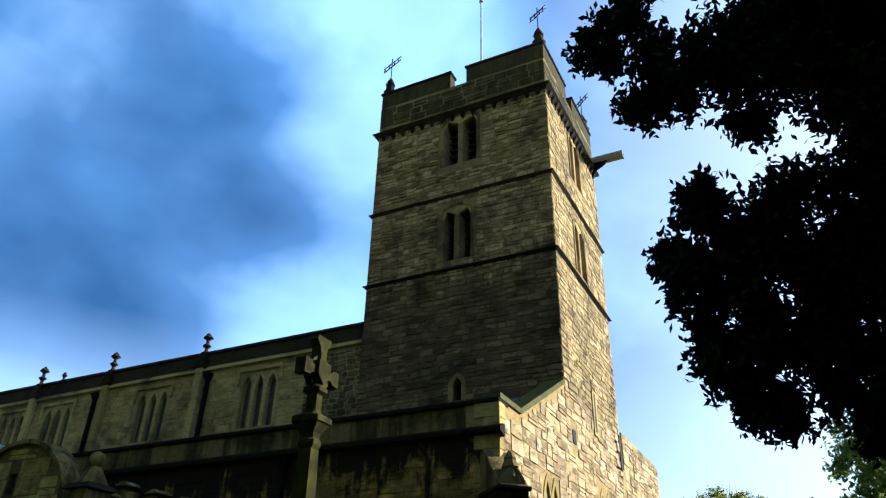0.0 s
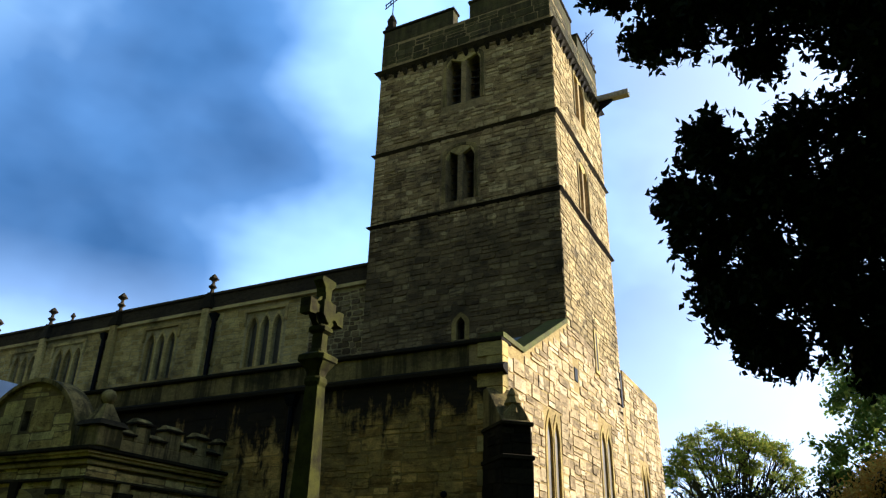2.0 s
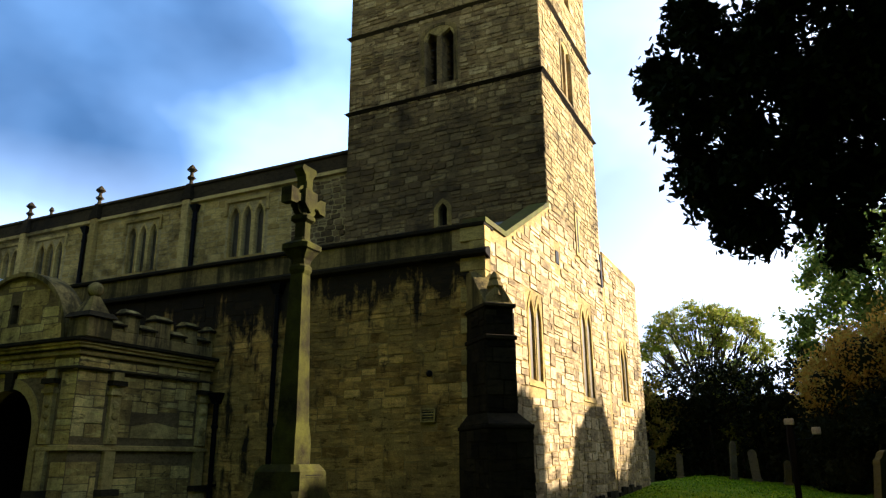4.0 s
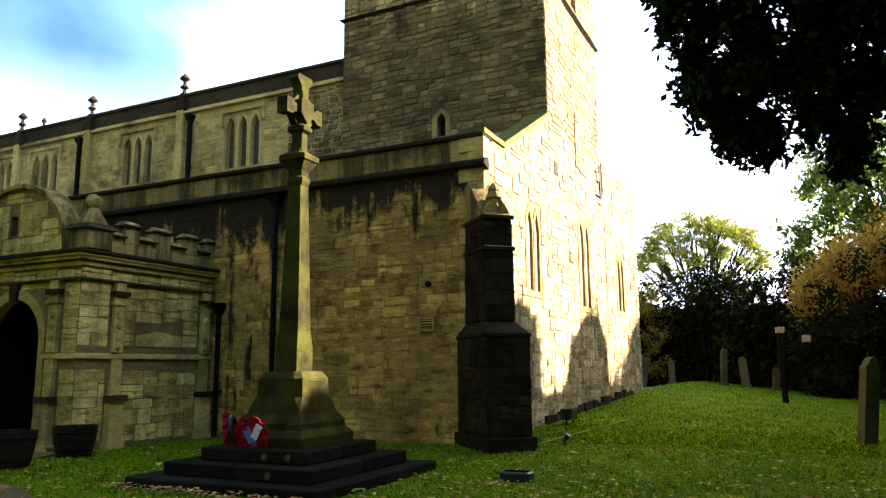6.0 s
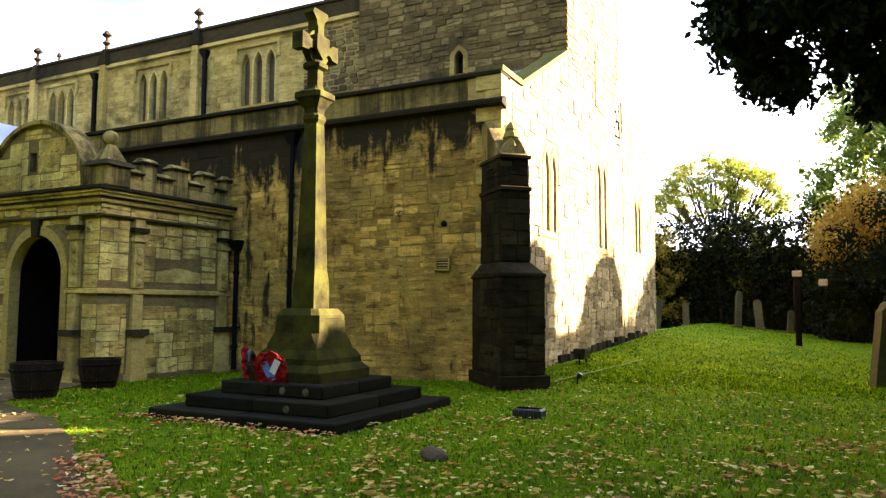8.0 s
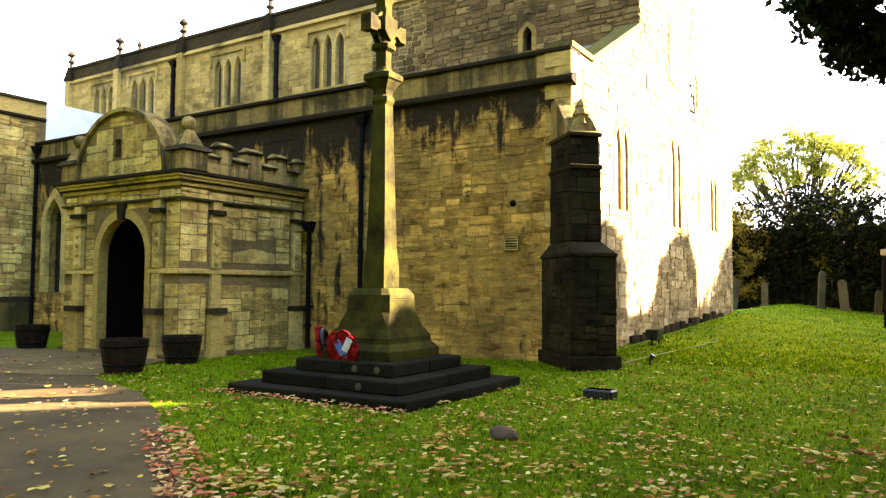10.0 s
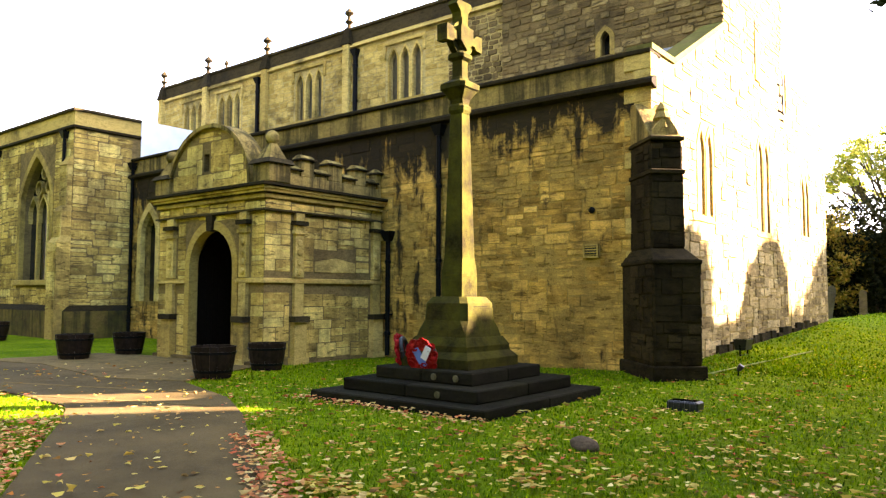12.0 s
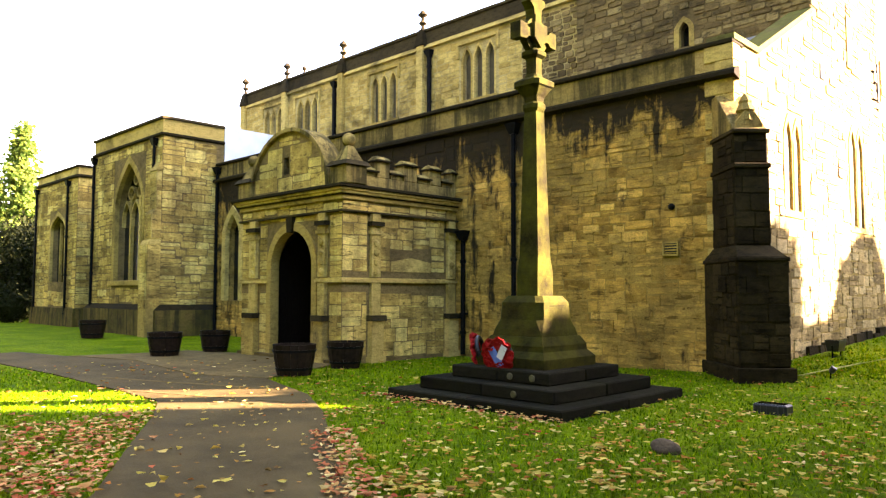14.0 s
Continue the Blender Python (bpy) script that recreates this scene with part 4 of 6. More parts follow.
M = Matrix.Translation((24.25, -YW, -1.3)) @ S
part("pane", prism(bmesh.new(), M, aisle_win, -0.36, -0.34), GLASS, w)
part("hood_mould", ring(bmesh.new(), M, arch(-24.98, -23.52, 1.3, 3.7, 4.8), arch(-24.74, -23.76, 1.3, 3.7, 4.485), -0.12, 0.06, False), ASHLAR, w)

gb_ = thing("roof_gable_stone", "small pale gabled stone on the nave roof", "gable stone", at=(-29.3, 20.2, 10.8))
part("block", prism(bmesh.new(), WEST(0), [(-0.5, 0), (0.5, 0), (0.5, 0.9), (0, 1.5), (-0.5, 0.9)], -0.25, 0.25), ASHLAR, gb_)
part("finial", lathe(bmesh.new(), [(0.08, 1.4), (0.05, 1.6), (0.12, 1.7), (0.04, 1.85)], 8), SOOTED, gb_)


# ---- porch ----
XP, XQ, YP = -12.95, -17.2, 10.0
PXC = (XP + XQ) / 2
porch = thing("church_porch", "ornate sandstone porch with round gable, pilasters and dark doorway", "porch", at=(PXC, YP, 0))
PI = Matrix.Translation((-PXC, -YP, 0))
PS, PW = PI @ SOUTH(YP), PI @ WEST(XP)
door_hole = arch(-15.8, -14.05, -0.05, 2.2, 3.1, "round", 10)
part("front_wall", holed_wall(PS, [(XQ, -0.3), (XP, -0.3), (XP, 3.7), (XQ, 3.7)], [door_hole], 0.22), MORTAR, porch)
part("side_wall", B(XP - 0.55 - PXC, XP - PXC, 0.22, YW - YP, -0.3, 3.7), MORTAR, porch)
part("side_wall", B(XQ - PXC, XQ + 0.5 - PXC, 0.22, YW - YP, -0.3, 3.7), MORTAR, porch)
part("porch_roof", B(XQ - PXC, XP - PXC, 0, YW - YP, 3.72, 3.9), LEAD, porch)
masonry(porch, PS, XQ, XP, 0.1, 3.42, [(-16.0, -13.85, -0.1, 3.25), (-16.82, -16.33, -0.1, 3.5), (-13.83, -13.4, -0.1, 3.5), (-18, -12, 1.8, 1.95)], (0.2, 0.36), (0.3, 0.7), mat=PORCHSTONE, near=(XQ, XP, 0, 3.5), seed=21, gap=(0.003, 0.012), proud=(0.002, 0.014))
masonry(porch, PS, XQ, XP, 3.46, 3.7, [], (0.24, 0.24), (0.4, 0.8), mat=PORCHSTONE, seed=22)
masonry(porch, PW, YP, YW, 0.1, 3.42, [(10.72, 11.12, -0.1, 3.5), (13.25, 13.66, -0.1, 3.5), (9, 15, 1.82, 1.95), (11.42, 12.78, 2.1, 2.45)], (0.2, 0.36), (0.25, 0.6), mat=PORCHSTONE, near=(YP, YW, 0, 3.5), seed=23, gap=(0.003, 0.012), proud=(0.002, 0.014))
masonry(porch, PW, YP, YW, 3.46, 3.7, [], (0.24, 0.24), (0.4, 0.8), mat=PORCHSTONE, seed=24)
part("blocked_window_lintel", prism(bmesh.new(), PW, [(11.44, 2.1), (12.76, 2.1), (12.76, 2.34), (12.1, 2.44), (11.44, 2.34)], -0.05, 0.018), ASHLAR, porch, "pale smooth lintel of a blocked window")
for z0, z1, d, mt in ((1.83, 1.9, 0.07, ASHLAR), (1.9, 1.94, 0.04, ASHLAR), (3.42, 3.47, 0.09, SOOTED)):
    for a, b in ((XQ - d, -15.95), (-13.9, XP + d)) if z0 < 3 else ((XQ - d, XP + d),):
        part("string_course", B(a - PXC, b - PXC, -d, 0.05, z0, z1, 0.008), mt, porch)
    part("string_course", B(XP - 0.05 - PXC, XP + d - PXC, 0.05, YW - YP, z0, z1, 0.008), mt, porch)
bm = bmesh.new()
box(bm, XQ - 0.25 - PXC, XP + 0.25 - PXC, -0.25, YW - YP - 0.01, 3.95, 4.03, 0.015)
box(bm, XQ - 0.12 - PXC, XP + 0.12 - PXC, -0.12, YW - YP - 0.01, 3.8, 3.83, 0.01)
part("cornice", bm, SOOTED, porch, "dark projecting moulded cornice")
bm = bmesh.new()
for z0, z1, d in ((3.7, 3.8, 0.07), (3.83, 3.89, 0.15), (3.89, 3.95, 0.2)):
    box(bm, XQ - d - PXC, XP + d - PXC, -d, YW - YP - 0.01, z0, z1, 0.01)
part("cornice_bed", bm, ASHLAR, porch, "tan bed moulding below the cornice")
ROUND = [(-15.1 + 1.62 * math.cos(a * math.pi / 20), 4.03 + 1.5 * math.sin(a * math.pi / 20)) for a in range(21)]
gable = part("gable", holed_wall(PS, ROUND, [[(-15.33, 4.5), (-15.1, 4.5), (-15.1, 4.92), (-15.33, 4.92)]], 0.4), MORTAR, porch, "semicircular stone gable with a small square niche")
part("gable_backing", B(-15.5 - PXC, -14.9 - PXC, 0.25, 0.3, 4.4, 5.0), BLACKENED, gable)
O = [(-15.1 + 1.71 * math.cos(a * math.pi / 20), 4.03 + 1.59 * math.sin(a * math.pi / 20)) for a in range(21)]
part("gable_moulding", ring(bmesh.new(), PS, O, ROUND, -0.42, 0.1, False), PARAPET, gable, "stained curved hood moulding")
masonry(gable, PS, -16.6, -13.6, 4.05, 5.45, [(-15.38, -15.05, 4.45, 4.97)], (0.34, 0.48), (0.5, 0.95), mat=PORCHSTONE, gap=(0.003, 0.008), proud=(0.002, 0.01), limits=lambda v: (-15.1 - 1.6 * math.sqrt(max(0.01, 1 - ((v - 4.03) / 1.48) ** 2)), -15.1 + 1.6 * math.sqrt(max(0.01, 1 - ((v - 4.03) / 1.48) ** 2))), seed=25)
bm = ring(bmesh.new(), PS, arch(-15.98, -13.87, 0.0, 2.2, 3.3, "round", 10), arch(-15.79, -14.06, 0.0, 2.2, 3.09, "round", 10), -0.2, 0.035, False)
part("door_arch", bm, ASHLAR, porch, "moulded round arch of the doorway")
part("keystone", prism(bmesh.new(), PS, [(-15.02, 3.05), (-14.82, 3.05), (-14.78, 3.42), (-15.06, 3.42)], -0.1, 0.1), SOOTED, porch)


def pilaster(m, u0, u1):
    """A panelled pilaster on a pedestal, with a moulded cap and a carved upper shaft."""
    c = (u0 + u1) / 2
    h = (u1 - u0) / 2
    ob = None
    for k, (a, b, v0, v1, w) in enumerate(((-1.25, 1.25, 0.0, 0.14, 0.2), (-1.0, 1.0, 0.14, 0.95, 0.16), (-1.25, 1.25, 0.95, 1.08, 0.22), (-0.75, 0.75, 1.08, 1.82, 0.09), (-0.75, 0.75, 1.96, 2.95, 0.09), (-1.0, 1.0, 2.95, 3.03, 0.13), (-0.8, 0.8, 3.03, 3.14, 0.1), (-1.1, 1.1, 3.14, 3.24, 0.16), (-0.7, 0.7, 3.24, 3.42, 0.1))):
        mt = SOOTED if k in (2, 7) else ASHLAR
        bm = prism(bmesh.new(), m, [(c + a * h, v0), (c + b * h, v0), (c + b * h, v1), (c + a * h, v1)], -0.05, w)
        if k == 0:
            ob = part("pilaster", bm, mt, porch, "slender carved pilaster on a square pedestal")
        else:
            part({1: "pedestal", 2: "pedestal_cap", 3: "lower_shaft", 4: "upper_shaft", 5: "necking", 6: "capital", 7: "abacus", 8: "block"}[k], bm, mt, ob)
    for k in range(4):
        v = 2.08 + k * 0.22
        part("carving", lathe(bmesh.new(), [(0.09, 0.0), (0.075, 0.03), (0.03, 0.045)], 8, m=m @ Matrix.Translation((c, v, 0.085))), ASHLAR, ob)


pilaster(PS, -16.78, -16.37), pilaster(PS, -13.79, -13.44), pilaster(PW, 10.75, 11.1), pilaster(PW, 13.27, 13.62)
for u in (-12.98, -17.0):  # ball finials on their pedestals
    f = part("pedestal", B(u - 0.3 - PXC, u + 0.3 - PXC, -0.12, 0.48, 4.03, 4.45, 0.02), PARAPET, porch, "stained stone pedestal with a ball finial")
    part("pedestal_cap", frustum(bmesh.new(), (u - 0.37 - PXC, u + 0.37 - PXC, -0.19, 0.55), 4.45, (u - 0.3 - PXC, u + 0.3 - PXC, -0.12, 0.48), 4.56), SOOTED, f)
    part("neck", frustum(bmesh.new(), (u - 0.24 - PXC, u + 0.24 - PXC, -0.06, 0.42), 4.56, (u - 0.08 - PXC, u + 0.08 - PXC, 0.1, 0.26), 4.92), PARAPET, f)
    bm = bmesh.new()
    bmesh.ops.create_uvsphere(bm, u_segments=14, v_segments=9, radius=0.165, matrix=Matrix.Translation((u - PXC, 0.18, 5.06)))
    part("ball", bm, PARAPET, f, "weathered stone ball", True)
part("side_parapet", B(XP - 0.3 - PXC, XP - PXC, 0.5, YW - YP - 0.02, 4.03, 4.3, 0.01), PARAPET, porch)
for a, b, top in ((10.5, 10.98, 4.4), (11.0, 11.4, 4.68), (11.42, 11.82, 4.4), (11.84, 12.3, 4.68), (12.32, 12.72, 4.4), (12.74, 13.14, 4.68), (13.16, 13.5, 4.4), (13.52, 13.68, 4.68)):
    mm = part("merlon", B(XP - 0.3 - PXC, XP - PXC, a - YP, b - YP, 4.301, top, 0.01), PARAPET, porch, "small dark-capped battlement")
    part("coping", frustum(bmesh.new(), (XP - 0.36 - PXC, XP + 0.07 - PXC, a - 0.04 - YP, b + 0.04 - YP), top, (XP - 0.36 - PXC, XP + 0.07 - PXC, a - 0.04 - YP, b + 0.04 - YP), top + 0.04), SOOTED, mm)
    part("coping", frustum(bmesh.new(), (XP - 0.33 - PXC, XP + 0.03 - PXC, a - 0.02 - YP, b + 0.02 - YP), top + 0.04, (XP - 0.2 - PXC, XP - 0.1 - PXC, a + 0.03 - YP, b - 0.03 - YP), top + 0.14), PARAPET, mm)
door = thing("door_1", "dark oak boarded porch door standing open inwards", "door", kind="structure", at=(-15.86, YP + 0.27, 0))
door.rotation_euler = (0, 0, radians(84))
part("door_leaf", prism(bmesh.new(), SOUTH(0), arch(0.0, 1.75, 0.12, 2.2, 3.1, "round", 10), -0.06, 0.0), OAKSHADE, door)
for k in range(10):
    part("batten", B(0.03 + k * 0.17, 0.17 + k * 0.17, -0.02, -0.004, 0.16, 2.2 + 0.14 * min(k, 9 - k)), OAKSHADE, door)
part("ring_handle", lathe(bmesh.new(), [(0.05, 0), (0.06, 0.02), (0.03, 0.03)], 10, m=pose(1.5, -0.02, 1.1, 90)), IRON, door)
solid("door_3", B(-15.7, -14.2, YW - 0.09, YW - 0.03, 0, 2.9), OAKSHADE, "inner oak church door in shadow", "door", kind="structure")
solid("porch_floor", B(XQ + 0.05, XP - 0.05, YP - 0.15, YW, -0.1, 0.1, 0.01), PAVED, "worn stone porch floor", "floor", kind="structure")

# ---- diagonal corner buttress ----
butt = thing("diagonal_buttress", "soot-black stepped diagonal buttress with a gabled pinnacle at the wall corner", "buttress", at=(XW, YW, 0))
butt.rotation_euler = (0, 0, radians(-135))
# own axes: +y runs out from the corner


def stage(name, w, ln, z0, z1, w2=None, l2=None, bev=0.015, mat=None):
    w2, l2 = w2 or w, l2 or ln
    bm = frustum(bmesh.new(), (-w / 2, w / 2, -0.6, ln), z0, (-w2 / 2, w2 / 2, -0.6, l2), z1)
    bmesh.ops.bevel(bm, geom=bm.edges[:], offset=bev, segments=1, affect="EDGES")
    return part(name, bm, mat or BLACKENED, butt)


stage("plinth", 1.02, 1.2, -0.3, 0.32)
stage("lower_stage", 0.9, 1.1, 0.32, 2.16)
stage("set_off", 0.94, 1.14, 2.16, 2.24)
stage("slope", 0.9, 1.1, 2.24, 2.46, 0.66, 0.76)
stage("middle_stage", 0.64, 0.74, 2.4, 3.86)
stage("set_off", 0.68, 0.79, 3.86, 3.95)
stage("upper_stage", 0.62, 0.7, 3.95, 4.5)
stage("set_off", 0.68, 0.78, 4.5, 4.58)
# top parts in paler stone: moss, plus light on the pinnacle painted in
tagged(stage("weathering", 0.62, 0.72, 4.58, 5.4, 0.6, -0.1, mat=PARAPET), "mossy sloping top, paler as if lit")
gb = part("gablet", prism(bmesh.new(), Matrix(((1, 0, 0, 0), (0, 0, 1, 0), (0, 1, 0, 0), (0, 0, 0, 1))), [(-0.26, 4.58), (0.26, 4.58), (0.22, 4.74), (0.0, 5.02), (-0.22, 4.74)], 0.34, 0.68), PARAPET, butt, "small carved gablet")
part("finial", lathe(bmesh.new(), [(0.17, 4.76), (0.14, 4.9), (0.18, 4.95), (0.12, 5.08), (0.13, 5.12), (0.04, 5.26)], 8, (0, 0.54, 0)), PARAPET, gb)
FRONT = lambda ln: Matrix(((1, 0, 0, 0), (0, 0, 1, ln), (0, 1, 0, 0), (0, 0, 0, 1)))
FLANK = lambda x, side: Matrix(((0, 0, side, x * side), (1, 0, 0, 0), (0, 1, 0, 0), (0, 0, 0, 1)))
for w, ln, z0, z1, sd in ((0.9, 1.1, 0.34, 2.15, 51), (0.64, 0.74, 2.47, 3.85, 54), (0.62, 0.7, 3.96, 4.49, 57)):  # rough stones on the visible faces
    masonry(butt, FRONT(ln), -w / 2 + 0.01, w / 2 - 0.01, z0, z1, [], (0.2, 0.32), (0.25, 0.55), mat=BLACKENED, near=(-2, 2, 0, 6), seed=sd, gap=(0.008, 0.02), proud=(0.008, 0.03))
    for side in (-1, 1):
        masonry(butt, FLANK(w / 2, side), 0.0, ln - 0.01, z0, z1, [], (0.2, 0.32), (0.25, 0.55), mat=BLACKENED, near=(-2, 2, 0, 6), seed=sd + 1 + side, gap=(0.008, 0.02), proud=(0.008, 0.03))

# quoins at the aisle's corner
for k in range(18):
    z = 0.5 + k * 0.33
    ln = 0.55 if k % 2 else 0.34
    ob = new("quoin", mesh_of("quoin", B(XW - ln, XW + 0.03, YW - 0.03, YW + 0.3, z, z + 0.322, 0.012), ASHLAR))
    ob.parent = aisle


# ---- pipes ----
def downpipe(name, x, y, z0, z1, hopper=True, out=(0, -1), r=0.06):
    dx, dy = out[0] * 0.1, out[1] * 0.1
    p = thing(name, "black cast-iron downpipe fixed to the wall", "downpipe", "downpipes", at=(x + dx, y + dy, 0))
    part("pipe", tube(bmesh.new(), [(0, 0, z0), (0, 0, z1)], r, 10), IRON, p)
    for z in np.arange(z0 + 0.5, z1 - 0.2, 1.8):
        part("collar", lathe(bmesh.new(), [(r + 0.003, z), (r + 0.02, z + 0.01), (r + 0.02, z + 0.09), (r + 0.003, z + 0.1)], 10), IRON, p)
    part("bracket", B(-0.09, 0.09, -0.02, 0.1, z0 + 1.0, z0 + 1.05) if out[1] else B(-0.1, 0.02, -0.09, 0.09, z0 + 1.0, z0 + 1.05), IRON, p)
    if hopper:
        part("hopper", frustum(bmesh.new(), (-0.07, 0.07, -0.07, 0.09), z1 - 0.02, (-0.17, 0.17, -0.14, 0.09), z1 + 0.24), IRON, p)


downpipe("downpipe", -10.97, YW, 0.05, 5.45)
downpipe("downpipe", -12.62, YW, 0.05, 2.95)
downpipe("downpipe", -25.35, YW, 0.05, 6.1)
downpipe("downpipe", -26.1, YE, 0.05, 7.0)
downpipe("downpipe", -31.9, YE, 0.05, 7.0)
downpipe("downpipe", -36.5, YE2, 0.05, 6.6)
downpipe("downpipe", -41.0, YE2, 0.05, 6.6)
downpipe("downpipe", -18.88, YC, 7.6, 10.3, r=0.085)
downpipe("downpipe", -24.62, YC, 7.6, 10.3, r=0.085)
vent = thing("air_vent", "small pale slatted air vent set in the rubble wall", "air vent", at=(-6.97, YW - 0.05, 2.5))
part("frame", ring(bmesh.new(), Matrix(((1, 0, 0, 0), (0, 0, -1, 0), (0, 1, 0, 0), (0, 0, 0, 1))), [(-0.17, -0.14), (0.17, -0.14), (0.17, 0.14), (-0.17, 0.14)], [(-0.14, -0.11), (0.14, -0.11), (0.14, 0.11), (-0.14, 0.11)], -0.03, 0.02), ASHLAR, vent)
part("backing", B(-0.15, 0.15, 0.02, 0.03, -0.12, 0.12), BLACKPLASTIC, vent)
for k in range(4):
    part("slat", B(-0.14, 0.14, -0.015, 0.01, -0.095 + k * 0.055, -0.075 + k * 0.055), ASHLAR, vent)
for x, z in ((-6.95, 3.35),):
    kn = thing("iron_boss", "dark iron wall tie boss", "wall tie", at=(x, YW, z))
    part("plate", lathe(bmesh.new(), [(0.07, 0), (0.07, 0.03), (0.03, 0.06)], 10, m=pose(0, 0, 0, 90)), IRON, kn)

# ---- war memorial cross ----
mem = thing("memorial_cross", "tall lichen-covered stone memorial cross on three dark steps", "memorial", at=(-6.93, 9.12, 0))
for h, z0, z1 in ((1.62, -0.1, 0.14), (1.27, 0.14, 0.32), (0.92, 0.32, 0.5)):
    st = None
    for sx, sy in ((-1, -1), (1, -1), (1, 1), (-1, 1)):
        # four kerb stones mitred round each step
        x0, x1 = (-h, 0.0) if sx < 0 else (0.0, h)
        y0, y1 = (-h, 0.0) if sy < 0 else (0.0, h)
        part("step_stone", B(x0 + 0.002, x1 - 0.002, y0 + 0.002, y1 - 0.002, z0, z1 + random.uniform(-0.004, 0.004), 0.018), STEPSTONE, mem, "dark mossy step slab")
part("plinth", frustum(bmesh.new(), (-0.66, 0.66, -0.66, 0.66), 0.5, (-0.66, 0.66, -0.66, 0.66), 0.64), MEMORIAL, mem)
part("plinth_weathering", frustum(bmesh.new(), (-0.66, 0.66, -0.66, 0.66), 0.64, (-0.57, 0.57, -0.57, 0.57), 0.74), MEMORIAL, mem)
part("plinth", frustum(bmesh.new(), (-0.57, 0.57, -0.57, 0.57), 0.74, (-0.56, 0.56, -0.56, 0.56), 0.82), MEMORIAL, mem)
part("plinth_weathering", frustum(bmesh.new(), (-0.57, 0.57, -0.57, 0.57), 0.82, (-0.49, 0.49, -0.49, 0.49), 0.95), MEMORIAL, mem)
bm = bmesh.new()
prof = [(0.47, 0.004, 0.95), (0.455, 0.03, 1.05), (0.42, 0.085, 1.2), (0.405, 0.09, 1.46), (0.33, 0.08, 1.56)]
rows = []
for h, cut, z in prof:
    c = h - cut
    rows.append([bm.verts.new((x, y, z)) for x, y in ((-c, -h), (c, -h), (h, -c), (h, c), (c, h), (-c, h), (-h, c), (-h, -c))])
for a, b in zip(rows, rows[1:]):
    for i in range(8):
        bm.faces.new((a[i], a[(i + 1) % 8], b[(i + 1) % 8], b[i]))
bm.faces.new(rows[-1]), bm.faces.new(rows[0])
ped = part("pedestal", bm, MEMORIAL, mem, "chamfered pedestal with a worn inscription")
rr = random.Random(8)
for k in range(7):  # worn, unreadable lines cut in the west face
    w = rr.uniform(0.16, 0.3)
    part("inscription_line", B(0.403, 0.41, -w, w, 1.4 - k * 0.034, 1.412 - k * 0.034), STEPSTONE, ped)
bm = bmesh.new()


def octo(bm, rows_):
    rs = []
    for h, c, z in rows_:
        rs.append([bm.verts.new((x, y, z)) for x, y in ((-c, -h), (c, -h), (h, -c), (h, c), (c, h), (-c, h), (-h, c), (-h, -c))])
    for a, b in zip(rs, rs[1:]):
        for i in range(8):
            bm.faces.new((a[i], a[(i + 1) % 8], b[(i + 1) % 8], b[i]))
    bm.faces.new(rs[0]), bm.faces.new(rs[-1])
    return bm


part("shaft", octo(bm, [(0.2, 0.196, 1.54), (0.2, 0.196, 1.9), (0.19, 0.175, 2.05), (0.18, 0.158, 2.15), (0.118, 0.1, 4.45)]), MEMORIAL, mem, "tapering chamfered stone shaft")
bm = octo(bmesh.new(), [(0.12, 0.08, 4.44), (0.15, 0.1, 4.5), (0.15, 0.1, 4.56), (0.12, 0.08, 4.6), (0.13, 0.1, 4.68), (0.22, 0.16, 4.82), (0.25, 0.19, 4.84), (0.25, 0.19, 4.92), (0.16, 0.12, 4.98)])
part("capital", bm, MEMORIAL, mem, "moulded octagonal capital")
head = part("cross_head", octo(bmesh.new(), [(0.14, 0.1, 4.95), (0.1, 0.075, 5.05), (0.1, 0.07, 5.3), (0.16, 0.11, 5.34), (0.16, 0.11, 5.4), (0.1, 0.07, 5.46), (0.1, 0.075, 6.0)]), MEMORIAL, mem, "flared cross head with carved boss")
YZ = Matrix(((0, 0, 1, 0), (1, 0, 0, 0), (0, 1, 0, 0), (0, 0, 0, 1)))
for sg in (-1, 1):
    part("arm", prism(bmesh.new(), YZ, [(sg * y, z) for y, z in ((0.08, 5.61), (0.26, 5.6), (0.31, 5.55), (0.46, 5.54), (0.46, 5.8), (0.31, 5.79), (0.26, 5.74), (0.08, 5.73))], -0.1, 0.1), MEMORIAL, head)
part("upper_arm", prism(bmesh.new(), YZ, [(-0.07, 5.9), (0.07, 5.9), (0.1, 6.1), (0.2, 6.2), (0.17, 6.27), (-0.17, 6.27), (-0.2, 6.2), (-0.1, 6.1)], -0.09, 0.09), MEMORIAL, head)
part("boss", prism(bmesh.new(), YZ, [(-0.16, 5.6), (0, 5.46), (0.16, 5.6), (0.16, 5.84), (-0.16, 5.84)], -0.15, 0.15), MEMORIAL, head, "carved shield boss")
for a in range(4):
    t = math.pi / 4 + a * math.pi / 2
    pts = [(0.28 * math.cos(t + s), 5.67 + 0.28 * math.sin(t + s)) for s in (-0.5, -0.25, 0, 0.25, 0.5)]
    pin = [(0.2 * math.cos(t + s), 5.67 + 0.2 * math.sin(t + s)) for s in (-0.5, -0.25, 0, 0.25, 0.5)]
    part("ring_segment", ring(bmesh.new(), YZ, pts, pin, -0.06, 0.06, False), MEMORIAL, head)


